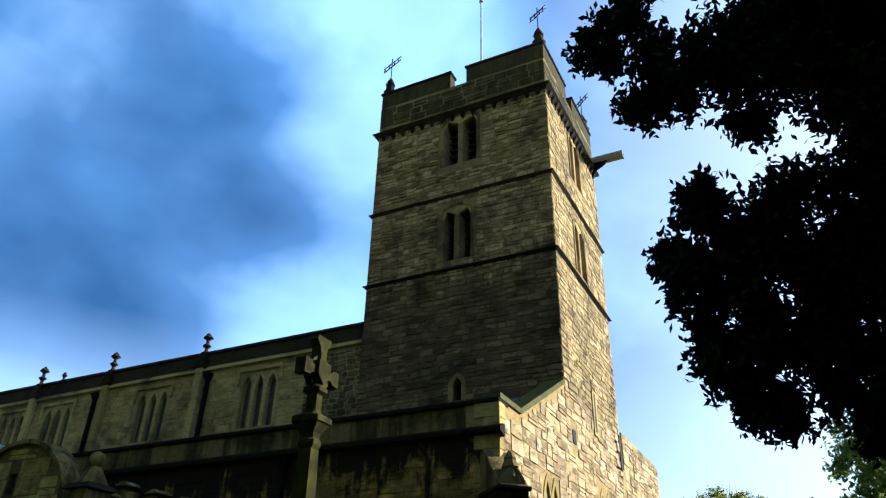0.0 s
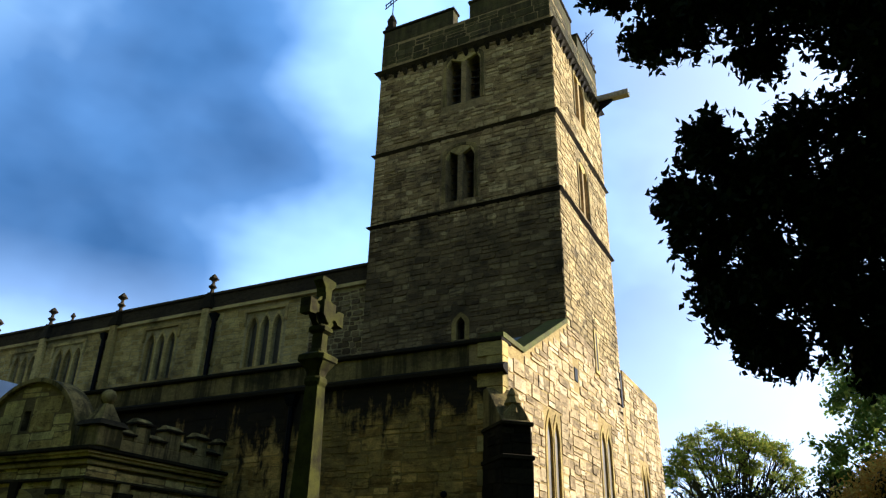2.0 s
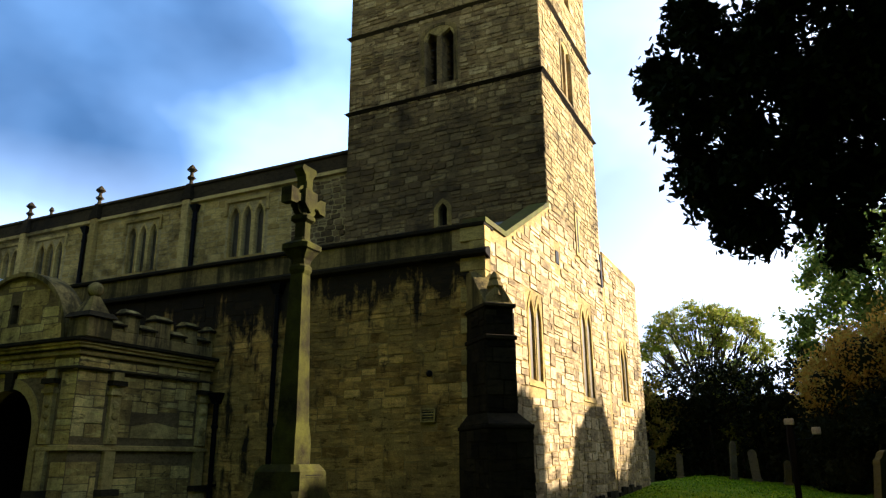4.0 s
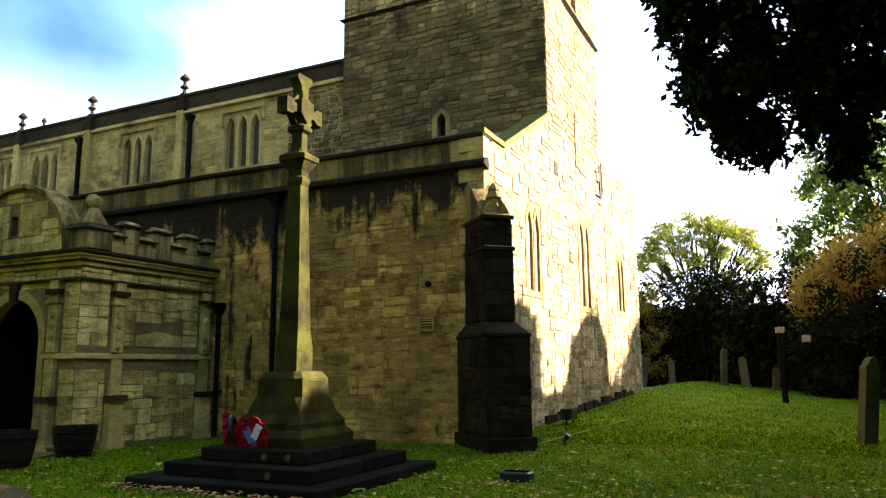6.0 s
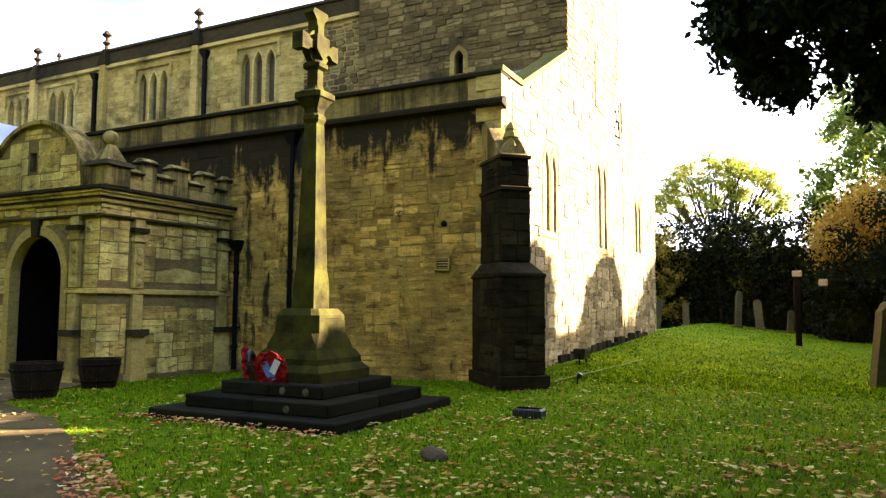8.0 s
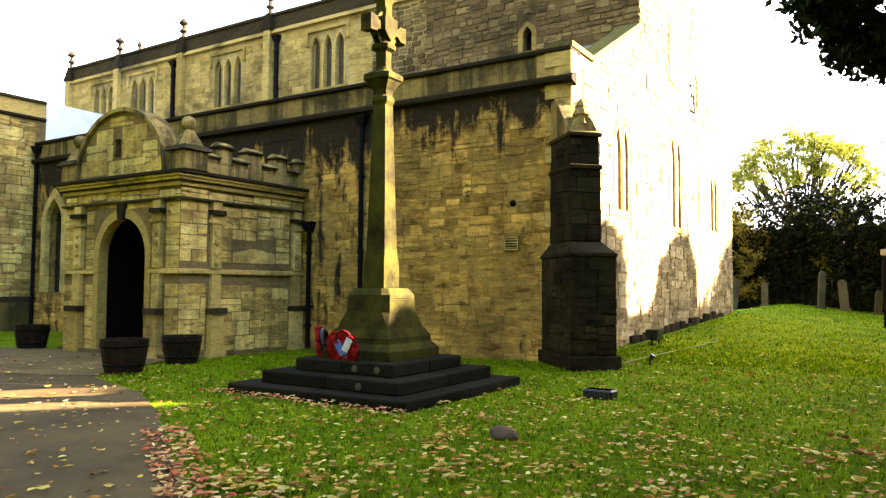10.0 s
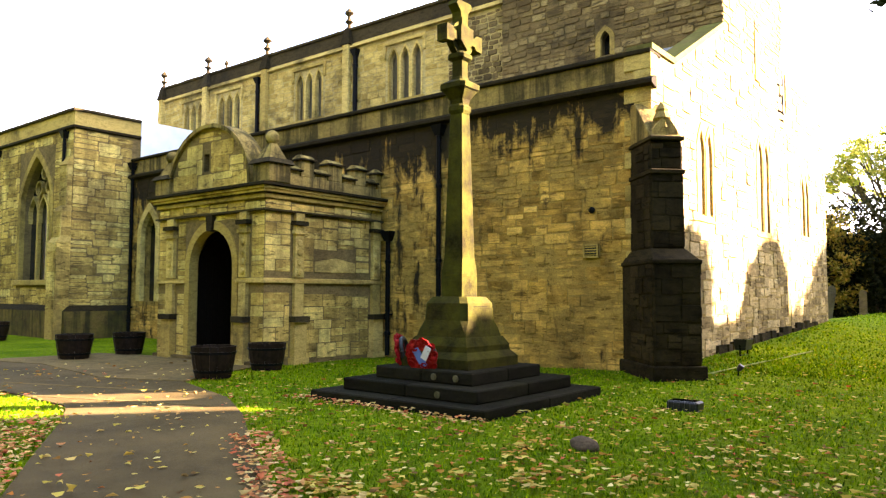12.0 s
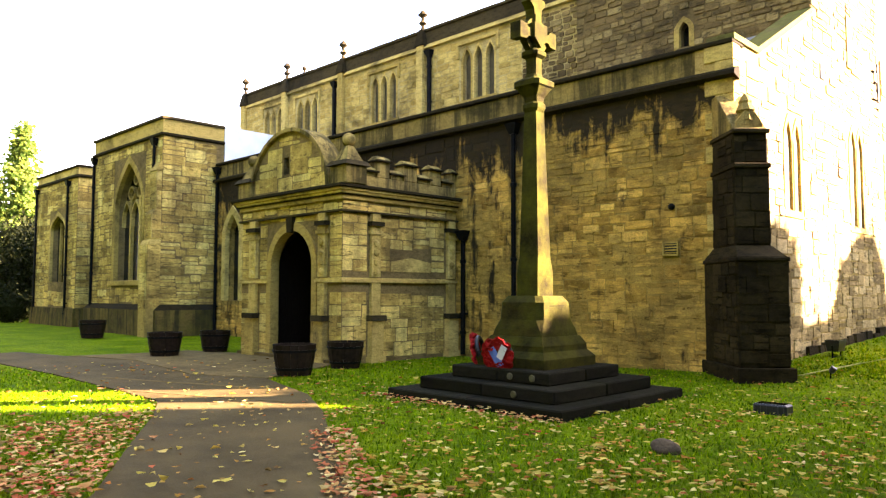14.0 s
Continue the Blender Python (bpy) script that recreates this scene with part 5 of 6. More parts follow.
def wreath(at, turn, tilt, cards):
    wr = thing("poppy_wreath", "round red paper poppy wreath with a white and blue card" if cards else "red paper poppy wreath leaning on the plinth", "wreath", "wreaths", at=at)
    wr.rotation_euler = (radians(tilt), 0, radians(turn))
    bm = lathe(bmesh.new(), [(0.01, 0), (0.05, 0.012), (0.062, 0.04), (0.03, 0.035), (0.012, 0.02)], 7)
    petal = mesh_of("poppy", bm, REDPAPER)
    for k in range(44):
        a = k * 2 * math.pi / 22 + random.uniform(-.08, .08)
        ob = new("poppy", petal)
        ob.parent = wr
        rad = 0.15 if k < 22 else 0.225
        ob.matrix_basis = pose(rad * math.cos(a), -0.035 - random.uniform(0, 0.03), rad * math.sin(a), 90 + random.uniform(-35, 35), random.uniform(-35, 35), 0)
    bm = bmesh.new()
    tube(bm, [(0.19 * math.cos(k * math.pi / 12), 0.0, 0.19 * math.sin(k * math.pi / 12)) for k in range(25)], 0.035, 8)
    part("backing_ring", bm, BLACKPLASTIC, wr)
    if cards:
        part("card", B(-0.06, 0.06, -0.1, -0.085, -0.15, 0.15, m=pose(-0.03, 0, -0.02, 0, -25)), BLUECARD, wr, "blue and white card")
        part("card", B(-0.05, 0.05, -0.12, -0.105, -0.11, 0.11, m=pose(0.1, 0, 0.06, 0, 32)), WHITECARD, wr, "white message card")


wreath((-7.0, 8.36, 0.7), 8, 14, True)
wreath((-7.62, 8.62, 0.72), -62, 12, False)
for i, (x, y, z) in enumerate(((-0.3, -0.93, 0.41), (0.1, -0.93, 0.41), (0.05, -1.28, 0.22))):
    r = thing("step_plaque", "small pale round disc fixed to the dark step", "plaque", "step plaques", at=(-6.93 + x + 0.55, 9.12 + y, z))
    part("disc", lathe(bmesh.new(), [(0.05, 0), (0.05, 0.012), (0.04, 0.018)], 14, m=pose(0, 0, 0, 90)), GRAVE, r)


# ---- planters ----
def planter(x, y, s=1.0):
    p = thing("barrel_planter", "dark wooden half-barrel planter, empty, on the paving", "planter", "half-barrel planters", at=(x, y, 0.02))
    n = 16
    for k in range(n):
        a0, a1 = 2 * math.pi * k / n + 0.02, 2 * math.pi * (k + 1) / n - 0.02
        bm = bmesh.new()
        rows = []
        for r, z in ((0.31, 0), (0.37, 0.3), (0.40, 0.56), (0.36, 0.56), (0.27, 0.02)):
            rows.append([bm.verts.new((s * r * math.cos(a), s * r * math.sin(a), s * z)) for a in (a0, a1)])
        for i in range(5):
            A, Bq = rows[i], rows[(i + 1) % 5]
            bm.faces.new((A[0], A[1], Bq[1], Bq[0]))
        part("stave", bm, BARREL, p)
    for z, r in ((0.1, 0.336), (0.42, 0.392)):
        part("hoop", lathe(bmesh.new(), [(s * r, s * z), (s * (r + 0.006), s * z), (s * (r + 0.014), s * (z + 0.045)), (s * (r + 0.008), s * (z + 0.045))], 24), IRON, p)
    part("soil", lathe(bmesh.new(), [(s * 0.2, s * 0.4), (s * 0.355, s * 0.48), (s * 0.2, s * 0.5)], 16), SOIL, p)


planter(-11.95, 8.1, 1.05), planter(-12.35, 9.65, 0.98), planter(-17.75, 8.2, 1.05), planter(-18.1, 9.75, 1.0), planter(-26.4, 9.6, 1.1)
gr = thing("low_headstone", "small pale leaning stone beside the porch", "headstone", at=(-19.6, 12.6, 0))
part("slab", prism(bmesh.new(), SOUTH(0), arch(-0.35, 0.35, -0.1, 0.9, 1.1, "round", 5), -0.07, 0.07), GRAVE, gr)

# ---- small things on the lawn ----
fl = thing("ground_floodlight", "black floodlight on a bracket at the wall's foot", "floodlight", at=(-5.05, 17.4, ground_z(-5.05, 17.4)))
part("lamp_body", frustum(bmesh.new(), (-0.12, 0.1, -0.22, 0.22), 0.12, (-0.16, 0.14, -0.26, 0.26), 0.36), BLACKPLASTIC, fl)
part("glass", B(-0.14, 0.12, -0.24, 0.24, 0.36, 0.37), GLASS, fl)
part("bracket", tube(bmesh.new(), [(0, -0.28, 0.25), (0, -0.28, 0.0), (0, 0.28, 0.0), (0, 0.28, 0.25)], 0.018, 6), IRON, fl)
lb = thing("lawn_light_box", "low black ribbed light box set in the grass", "light", at=(-3.75, 10.15, 0))
part("body", B(-0.22, 0.22, -0.13, 0.13, -0.02, 0.13, 0.02), BLACKPLASTIC, lb)
part("glass", B(-0.18, 0.18, -0.09, 0.09, 0.13, 0.136), GLASS, lb)
for k in range(6):
    part("rib", B(-0.2 + k * 0.075, -0.185 + k * 0.075, -0.14, -0.128, 0.0, 0.12), BLACKPLASTIC, lb)
sp = thing("spike_light", "small dark spike light in the grass", "light", at=(-4.2, 14.1, ground_z(-4.2, 14.1)))
part("spike", tube(bmesh.new(), [(0, 0, -0.05), (0, 0, 0.12)], 0.015, 6), IRON, sp)
part("head", lathe(bmesh.new(), [(0.03, 0), (0.05, 0.03), (0.055, 0.12)], 10, m=pose(0, 0, 0.1, 0, 35)), BLACKPLASTIC, sp)
hose = thing("garden_hose", "pale yellow-green hose lying curved on the grass", "hose", at=(-4.3, 16.2, 0))
_hp = [Vector((-0.4, -2.5, 0)), Vector((-0.32, -2.3, 0)), Vector((-0.18, -1.2, 0)), Vector((0.0, 0.0, 0)), Vector((0.19, 1.3, 0)), Vector((0.36, 2.8, 0))]
part("pipe", tube(bmesh.new(), [(p.x, p.y, ground_z(p.x - 4.3, p.y + 16.2) + 0.04) for p in _hp], 0.014, 6), plain_mat("pale_hose", (0.2, 0.24, 0.05), 0.5), hose)
bm = bmesh.new()
bmesh.ops.create_icosphere(bm, subdivisions=3, radius=0.15)
for v in bm.verts:
    v.co = Vector((v.co.x * 1.1, v.co.y * 0.8, v.co.z * 0.62)) * (1 + 0.3 * noise.noise(v.co * 6))
rk = solid("rock", bm, stone_mat("brown_rock", [(0.11, 0.075, 0.045), (0.14, 0.095, 0.055)], 0.4), "rough brown rock lying in the grass", "rock")
rk.location = (-3.62, 6.9, 0.04)


def headstone(x, y, h, w, lean, turn, kind="round", mat=None):
    g = thing("headstone", "weathered grey gravestone leaning in the churchyard", "gravestone", "gravestones", at=(x, y, ground_z(x, y)))
    g.rotation_euler = (radians(lean * 0.4), radians(lean), radians(turn))
    w *= 0.7
    bm = prism(bmesh.new(), SOUTH(0), arch(-w / 2, w / 2, -0.2, h * 0.86, h, kind, 6), -0.06, 0.06)
    bmesh.ops.bevel(bm, geom=bm.edges[:], offset=0.012, segments=1, affect="EDGES")
    part("slab", bm, mat or GRAVE, g)
    part("foot", B(-w / 2 - 0.06, w / 2 + 0.06, -0.12, 0.12, -0.1, 0.12, 0.02), mat or GRAVE, g)


for x, y, h, w, l, t in ((-9.6, 42.5, 1.7, 0.6, 4, 60), (-8.0, 42.0, 1.9, 0.7, 8, 50), (-8.9, 43.2, 1.4, 0.6, -3, 5), (-6.4, 42.4, 1.3, 0.5, 0, 0), (-3.6, 41.0, 1.9, 0.5, 3, 40), (-2.6, 42.2, 1.6, 0.6, -5, 0), (-1.2, 42.8, 1.2, 0.5, 4, 30), (0.6, 42.0, 1.2, 0.6, -2, 8)):
    headstone(x, y, h, w, l, t)
ts = thing("tall_headstone", "tall narrow leaning gravestone with a carved top on the lawn", "gravestone", at=(1.12, 17.4, 0))
ts.scale = (0.42, 0.85, 1.0)
ts.rotation_euler = (radians(-3), radians(12), radians(40))
bm = prism(bmesh.new(), SOUTH(0), [(-0.4, -0.2), (0.4, -0.2), (0.4, 1.45), (0.44, 1.5), (0.44, 1.56), (0.28, 1.62), (0.2, 1.74), (0.0, 1.8), (-0.2, 1.74), (-0.28, 1.62), (-0.44, 1.56), (-0.44, 1.5), (-0.4, 1.45)], -0.11, 0.11)
bmesh.ops.bevel(bm, geom=bm.edges[:], offset=0.012, segments=1, affect="EDGES")
part("slab", bm, GRAVE, ts)
lampp = thing("churchyard_lamp_post", "dark post with two pale lamp heads by the hedge", "lamp post", at=(-0.55, 30.0, ground_z(-0.55, 30.0)))
part("post", octo(bmesh.new(), [(0.11, 0.08, -0.1), (0.1, 0.07, 0.9), (0.15, 0.1, 1.4), (0.14, 0.1, 2.2), (0.1, 0.07, 2.55)]), OAKSHADE, lampp)
part("lamp_head", B(-0.17, 0.17, -0.14, 0.14, 2.55, 2.78, 0.03), GREYWOOD, lampp, "pale lamp head")
part("arm", tube(bmesh.new(), [(0.1, 0, 2.0), (0.6, 0, 2.05), (0.85, 0, 2.2)], 0.03, 8), OAKSHADE, lampp)
part("lamp_head", B(0.7, 1.0, -0.14, 0.14, 2.2, 2.46, 0.03), GREYWOOD, lampp, "pale lamp head")

# ---- path ----


def sheet(name, pts, z, mat, label, category):
    bm = bmesh.new()
    vs = [bm.verts.new((x, y, z)) for x, y in pts]
    f = bm.faces.new(vs)
    ext = bmesh.ops.extrude_face_region(bm, geom=[f])
    for g in ext["geom"]:
        if isinstance(g, bmesh.types.BMVert):
            g.co.z = -0.06
    return solid(name, bm, mat, label, category, kind="structure")


PATH_R = [(5.0, -8.0), (-2.2, 1.6), (-4.57, 3.66), (-6.21, 4.71), (-8.05, 5.92), (-9.53, 6.72), (-10.91, 7.12), (-11.8, 7.4)]
PATH_L = [(-21.5, 6.0), (-21.5, 4.6), (-18.37, 4.74), (-15.15, 4.87), (-12.32, 4.83), (-10.6, 4.78), (-10.19, 4.62), (-9.22, 4.12), (-7.7, 3.21), (-6.01, 2.23), (-3.6, 0.2), (2.2, -8.0)]
sheet("path", PATH_R + [(-13.42, 6.7), (-16.96, 7.15), (-19.3, 6.45)] + PATH_L, 0.022, TARMAC, "worn brown tarmac churchyard path strewn with leaves", "path")
sheet("forecourt", [(-11.83, 7.4), (-12.4, 8.6), (-13.0, 9.9), (-17.2, 9.9), (-18.9, 9.4), (-18.9, 7.8), (-19.29, 6.47), (-16.96, 7.17), (-13.42, 6.72)], 0.03, PAVED, "pale paved forecourt before the porch", "paving")
for a, b in (((-9.0, 6.05), (-12.0, 4.85)), ((-10.2, 6.75), (-14.0, 5.3))):
    d = (Vector(b) - Vector(a)).normalized()
    nrm = Vector((-d.y, d.x)) * 0.05
    sheet("path_joint", [tuple(Vector(a) + nrm), tuple(Vector(a) - nrm), tuple(Vector(b) - nrm), tuple(Vector(b) + nrm)], 0.027, PAVED, "pale strip across the path", "paving")


def inside(pts, x, y):
    c = False
    for i in range(len(pts)):
        (x0, y0), (x1, y1) = pts[i], pts[i - 1]
        if (y0 > y) != (y1 > y) and x < (x1 - x0) * (y - y0) / (y1 - y0) + x0:
            c = not c
    return c


HARD = PATH_R + [(-12.4, 8.6), (-13.0, 9.9), (-18.9, 9.4), (-18.9, 7.8), (-19.29, 6.47)] + PATH_L


def blocked(x, y):
    if y > YW - 0.05 and x < XW + 0.05:
        return True
    if abs(x + 6.93) < 1.63 and abs(y - 9.12) < 1.63:
        return True
    if XQ < x < XP + 0.1 and y > YP - 0.1:
        return True
    return x < XE and y > YE - 0.2


# ---- grass and fallen leaves ----
rs = np.random.RandomState(4)
vs, fs = [], []
n = 0
while n < 80000:
    r = 1.6 + 16.6 * rs.rand() ** 1.15
    a = radians(rs.uniform(-12, 80) if rs.rand() < 0.85 else rs.uniform(-180, 180))
    x, y = -r * math.sin(a), r * math.cos(a)
    if blocked(x, y) or inside(HARD, x, y):
        continue
    z = ground_z(x, y)
    h, t = rs.uniform(0.02, 0.055), rs.uniform(0, 6.28)
    w = rs.uniform(0.004, 0.009) * (0.6 + r / 8)
    dx, dy = math.cos(t) * w, math.sin(t) * w
    lx, ly = rs.normal(0, 0.02, 2)
    k = len(vs)
    vs += [(x - dx, y - dy, z - 0.005), (x + dx, y + dy, z - 0.005), (x + lx, y + ly, z + h)]
    fs.append((k, k + 1, k + 2))
    n += 1
for _ in range(26000):
    r = 15.0 + 27.0 * rs.rand() ** 1.4
    a = radians(rs.uniform(-9, 22))
    x, y = -r * math.sin(a), r * math.cos(a)
    if blocked(x, y) or (x < XW + 0.3 and y > 13):
        continue
    z = ground_z(x, y)
    h, t, w = rs.uniform(0.025, 0.07), rs.uniform(0, 6.28), rs.uniform(0.015, 0.035)
    k = len(vs)
    vs += [(x - math.cos(t) * w, y - math.sin(t) * w, z - 0.01), (x + math.cos(t) * w, y + math.sin(t) * w, z - 0.01), (x + rs.normal(0, 0.03), y + rs.normal(0, 0.03), z + h)]
    fs.append((k, k + 1, k + 2))
me = bpy.data.meshes.new("grass")
me.from_pydata(vs, [], fs)
me.materials.append(GRASS)
tagged(new("grass", me), "short green grass blades over the lawn", "grass", kind="stuff")

vs, fs, red = [], [], []
n = 0
EDGE = [Vector(p) for p in PATH_R[2:6]]
while n < 12000:
    r = 0.6 + 17.4 * rs.rand() ** 1.3
    a = radians(rs.uniform(-10, 80) if rs.rand() < 0.85 else rs.uniform(-180, 180))
    x, y = -r * math.sin(a), r * math.cos(a)
    if blocked(x, y):
        continue
    hard = inside(HARD, x, y)
    keep = 0.055 if hard else (0.13 + 1.5 * max(0.0, noise.noise(Vector((x * 1.1, y * 1.1, 3))) + 0.6 * noise.noise(Vector((x * 4.0, y * 4.0, 9))) - 0.05)) * max(0.14, min(1.0, 1.75 - r / 9.0))
    p = Vector((x, y))
    edge = min((p - (A + (Bv - A) * min(1, max(0, (p - A).dot(Bv - A) / (Bv - A).length_squared)))).length for A, Bv in zip(EDGE, EDGE[1:]))
    if edge < 0.22 and r < 8.5:
        keep = 1.0
    if not hard and -9.6 < x < -5.5 and y < 4.3:
        keep = 1.0
    if -8.7 < x < -5.1 and 7.1 < y < 7.5:
        keep = 1.0
    if rs.rand() > keep:
        continue
    z = (0.026 if hard else ground_z(x, y) + rs.uniform(0.02, 0.05)) + 0.004
    s, t = rs.uniform(0.02, 0.055), rs.uniform(0, 6.28)
    c, q = math.cos(t), math.sin(t)
    tl = rs.normal(0, 0.45, 2)
    k = len(vs)
    for u, v, w in ((-1, 0, 0.0), (-0.3, -0.5, 0.25), (0.5, -0.42, 0.2), (1.05, 0, 0.1), (0.5, 0.42, 0.25), (-0.3, 0.5, 0.3)):
        px, py = s * (u * c - v * q), s * (u * q + v * c)
        vs.append((x + px, y + py, z + s * w * 0.8 + abs(px * tl[0] + py * tl[1])))
    fs += [(k, k + 1, k + 2, k + 3), (k, k + 3, k + 4, k + 5)]
    red.append((x < -5.4 and y < 5.2 and not hard) or edge < 0.25 or (y > 6.9 and y < 7.6 and x < -5) or noise.noise(Vector((x * 1.6, y * 1.6, 21))) > 0.32)
    n += 1
me = bpy.data.meshes.new("fallen_leaves")
me.from_pydata(vs, [], fs)
me.materials.append(FALLEN)
me.materials.append(REDFALLEN)
me.polygons.foreach_set("material_index", np.repeat(np.array(red, int), 2))
tagged(new("fallen_leaves", me), "scattered pinkish-brown autumn leaves on grass and path", "leaves", kind="stuff")


# ---- trees and hedges ----
def leaf_cloud(name, blobs, count, size, mat, parent, seed, core=0.35, squash=1.0, droop=0.0, label="", sprays=34):
    """A crown of many small leaves round clump centres (x, y, z, radius) in the parent's axes."""
    q = np.random.RandomState(seed)
    bl = np.array(blobs, float)
    wgt = bl[:, 3] ** 2
    pick = q.choice(len(bl), count, p=wgt / wgt.sum())
    d = q.normal(size=(count, 3))
    d /= np.linalg.norm(d, axis=1)[:, None]
    lump = 1 + 0.22 * np.sin(d[:, 0] * 7 + pick) * np.sin(d[:, 1] * 6 + 2 * pick) + 0.2 * np.sin(d[:, 2] * 9 + 3 * pick)
    # leaves gather in sprays inside each clump, with gaps between them
    sd = q.normal(size=(len(bl), sprays, 3))
    sd /= np.linalg.norm(sd, axis=2)[:, :, None]
    sr = core + (1 - core) * q.rand(len(bl), sprays) ** 0.45
    sc = sd * sr[:, :, None] * 0.9
    k = q.randint(0, sprays, count)
    rad = bl[pick, 3] * lump
    p = bl[pick, :3] + (sc[pick, k] + d * (0.24 * q.rand(count) ** 0.5)[:, None]) * rad[:, None] * np.array([1, 1, squash])
    p[:, 2] -= droop * q.rand(count) ** 3
    a = q.normal(size=(count, 3))
    a /= np.linalg.norm(a, axis=1)[:, None]
    b = np.cross(a, q.normal(size=(count, 3)))
    b /= np.linalg.norm(b, axis=1)[:, None]
    s = size * q.uniform(0.6, 1.3, count)[:, None]
    v = np.stack([p - a * s, p - b * s * 0.5, p + a * s, p + b * s * 0.5], 1).reshape(-1, 3)
    f = np.arange(count * 4).reshape(-1, 4)
    me = bpy.data.meshes.new(name)
    me.from_pydata(v.tolist(), [], f.tolist())
    me.materials.append(mat)
    ob = new(name, me)
    ob.parent = parent
    return tagged(ob, label) if label else ob


def tree(name, label, at, height, spread, trunk_r, leaf, count, size, seed, clear=0.3, group=""):
    t = thing(name, label, "tree", group, at=at)
    rr = random.Random(seed)
    bm = bmesh.new()
    top = Vector((rr.uniform(-.4, .4), rr.uniform(-.4, .4), height * 0.62))
    tube(bm, [(0, 0, -0.2), (0.05, 0, height * 0.2), top * 0.7, top], trunk_r, 9, trunk_r * 0.35)
    part("trunk", bm, BARK, t)
    blobs = []
    for k in range(15):
        a = k * 2.4 + rr.uniform(-.3, .3)
        u = (k + 0.5) / 15
        z = height * (clear + (1 - clear) * (0.12 + 0.76 * u))
        r = spread * (0.75 * math.sin(math.pi * (0.18 + 0.74 * u))) * rr.uniform(0.75, 1.1)
        e = Vector((r * math.cos(a), r * math.sin(a), z))
        s = top * (0.35 + 0.6 * u)
        bm = bmesh.new()
        tube(bm, [s, s.lerp(e, 0.5) + Vector((0, 0, 0.08 * height * (0.5 - u))), e], trunk_r * 0.4, 6, 0.03)
        for j in range(3):
            g = e + Vector((rr.uniform(-1, 1), rr.uniform(-1, 1), rr.uniform(-.3, .9))) * spread * 0.32
            tube(bm, [s.lerp(e, 0.6), g], 0.05, 5, 0.012)
        part("limb", bm, BARK, t)
        blobs.append((*e, spread * rr.uniform(0.26, 0.42)))
    leaf_cloud("crown", blobs, count, size, leaf, t, seed, 0.35)
    return t


# the dark yew whose boughs hang over the view
yew = thing("yew_tree", "large dark evergreen tree with drooping boughs against the light", "tree", at=(4.6, 9.6, 0))
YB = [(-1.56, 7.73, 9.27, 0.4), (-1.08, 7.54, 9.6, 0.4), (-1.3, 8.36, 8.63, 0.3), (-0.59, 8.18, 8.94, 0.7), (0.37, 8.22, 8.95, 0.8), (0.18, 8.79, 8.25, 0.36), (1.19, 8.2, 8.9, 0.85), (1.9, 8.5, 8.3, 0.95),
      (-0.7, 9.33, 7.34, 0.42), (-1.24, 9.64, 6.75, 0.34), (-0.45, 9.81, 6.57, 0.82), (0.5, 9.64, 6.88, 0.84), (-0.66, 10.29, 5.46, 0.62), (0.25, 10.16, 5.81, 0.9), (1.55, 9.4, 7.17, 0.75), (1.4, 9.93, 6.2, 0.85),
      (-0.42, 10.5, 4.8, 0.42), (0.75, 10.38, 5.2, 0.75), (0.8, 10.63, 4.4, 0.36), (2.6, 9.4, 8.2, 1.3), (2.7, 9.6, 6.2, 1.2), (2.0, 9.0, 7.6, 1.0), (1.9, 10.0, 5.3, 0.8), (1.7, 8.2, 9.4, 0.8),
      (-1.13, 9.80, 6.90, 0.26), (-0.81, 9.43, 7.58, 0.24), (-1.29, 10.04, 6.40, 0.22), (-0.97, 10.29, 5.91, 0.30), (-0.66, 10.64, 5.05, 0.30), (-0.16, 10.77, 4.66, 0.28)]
bm = tube(bmesh.new(), [(0, 0, -0.2), (-0.1, 0, 3.0), (-0.3, 0, 6.5), (-0.4, -0.2, 10.0)], 0.5, 12, 0.2)
part("trunk", bm, BARK, yew)
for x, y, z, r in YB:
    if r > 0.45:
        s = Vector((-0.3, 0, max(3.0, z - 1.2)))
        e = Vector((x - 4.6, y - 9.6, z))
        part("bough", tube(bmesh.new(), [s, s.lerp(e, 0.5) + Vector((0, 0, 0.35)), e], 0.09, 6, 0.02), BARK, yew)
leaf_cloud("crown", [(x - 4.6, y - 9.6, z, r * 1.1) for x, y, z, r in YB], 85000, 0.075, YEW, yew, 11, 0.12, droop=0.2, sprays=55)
leaf_cloud("upper_crown", [(-1.0, 0, 11, 2.2), (0.5, 1, 12, 2.2), (-2.2, 0.2, 10.6, 1.4), (1, -1.5, 9, 2.4), (1, 1.5, 7, 2.2)], 22000, 0.16, YEW, yew, 12, 0.4, sprays=80)

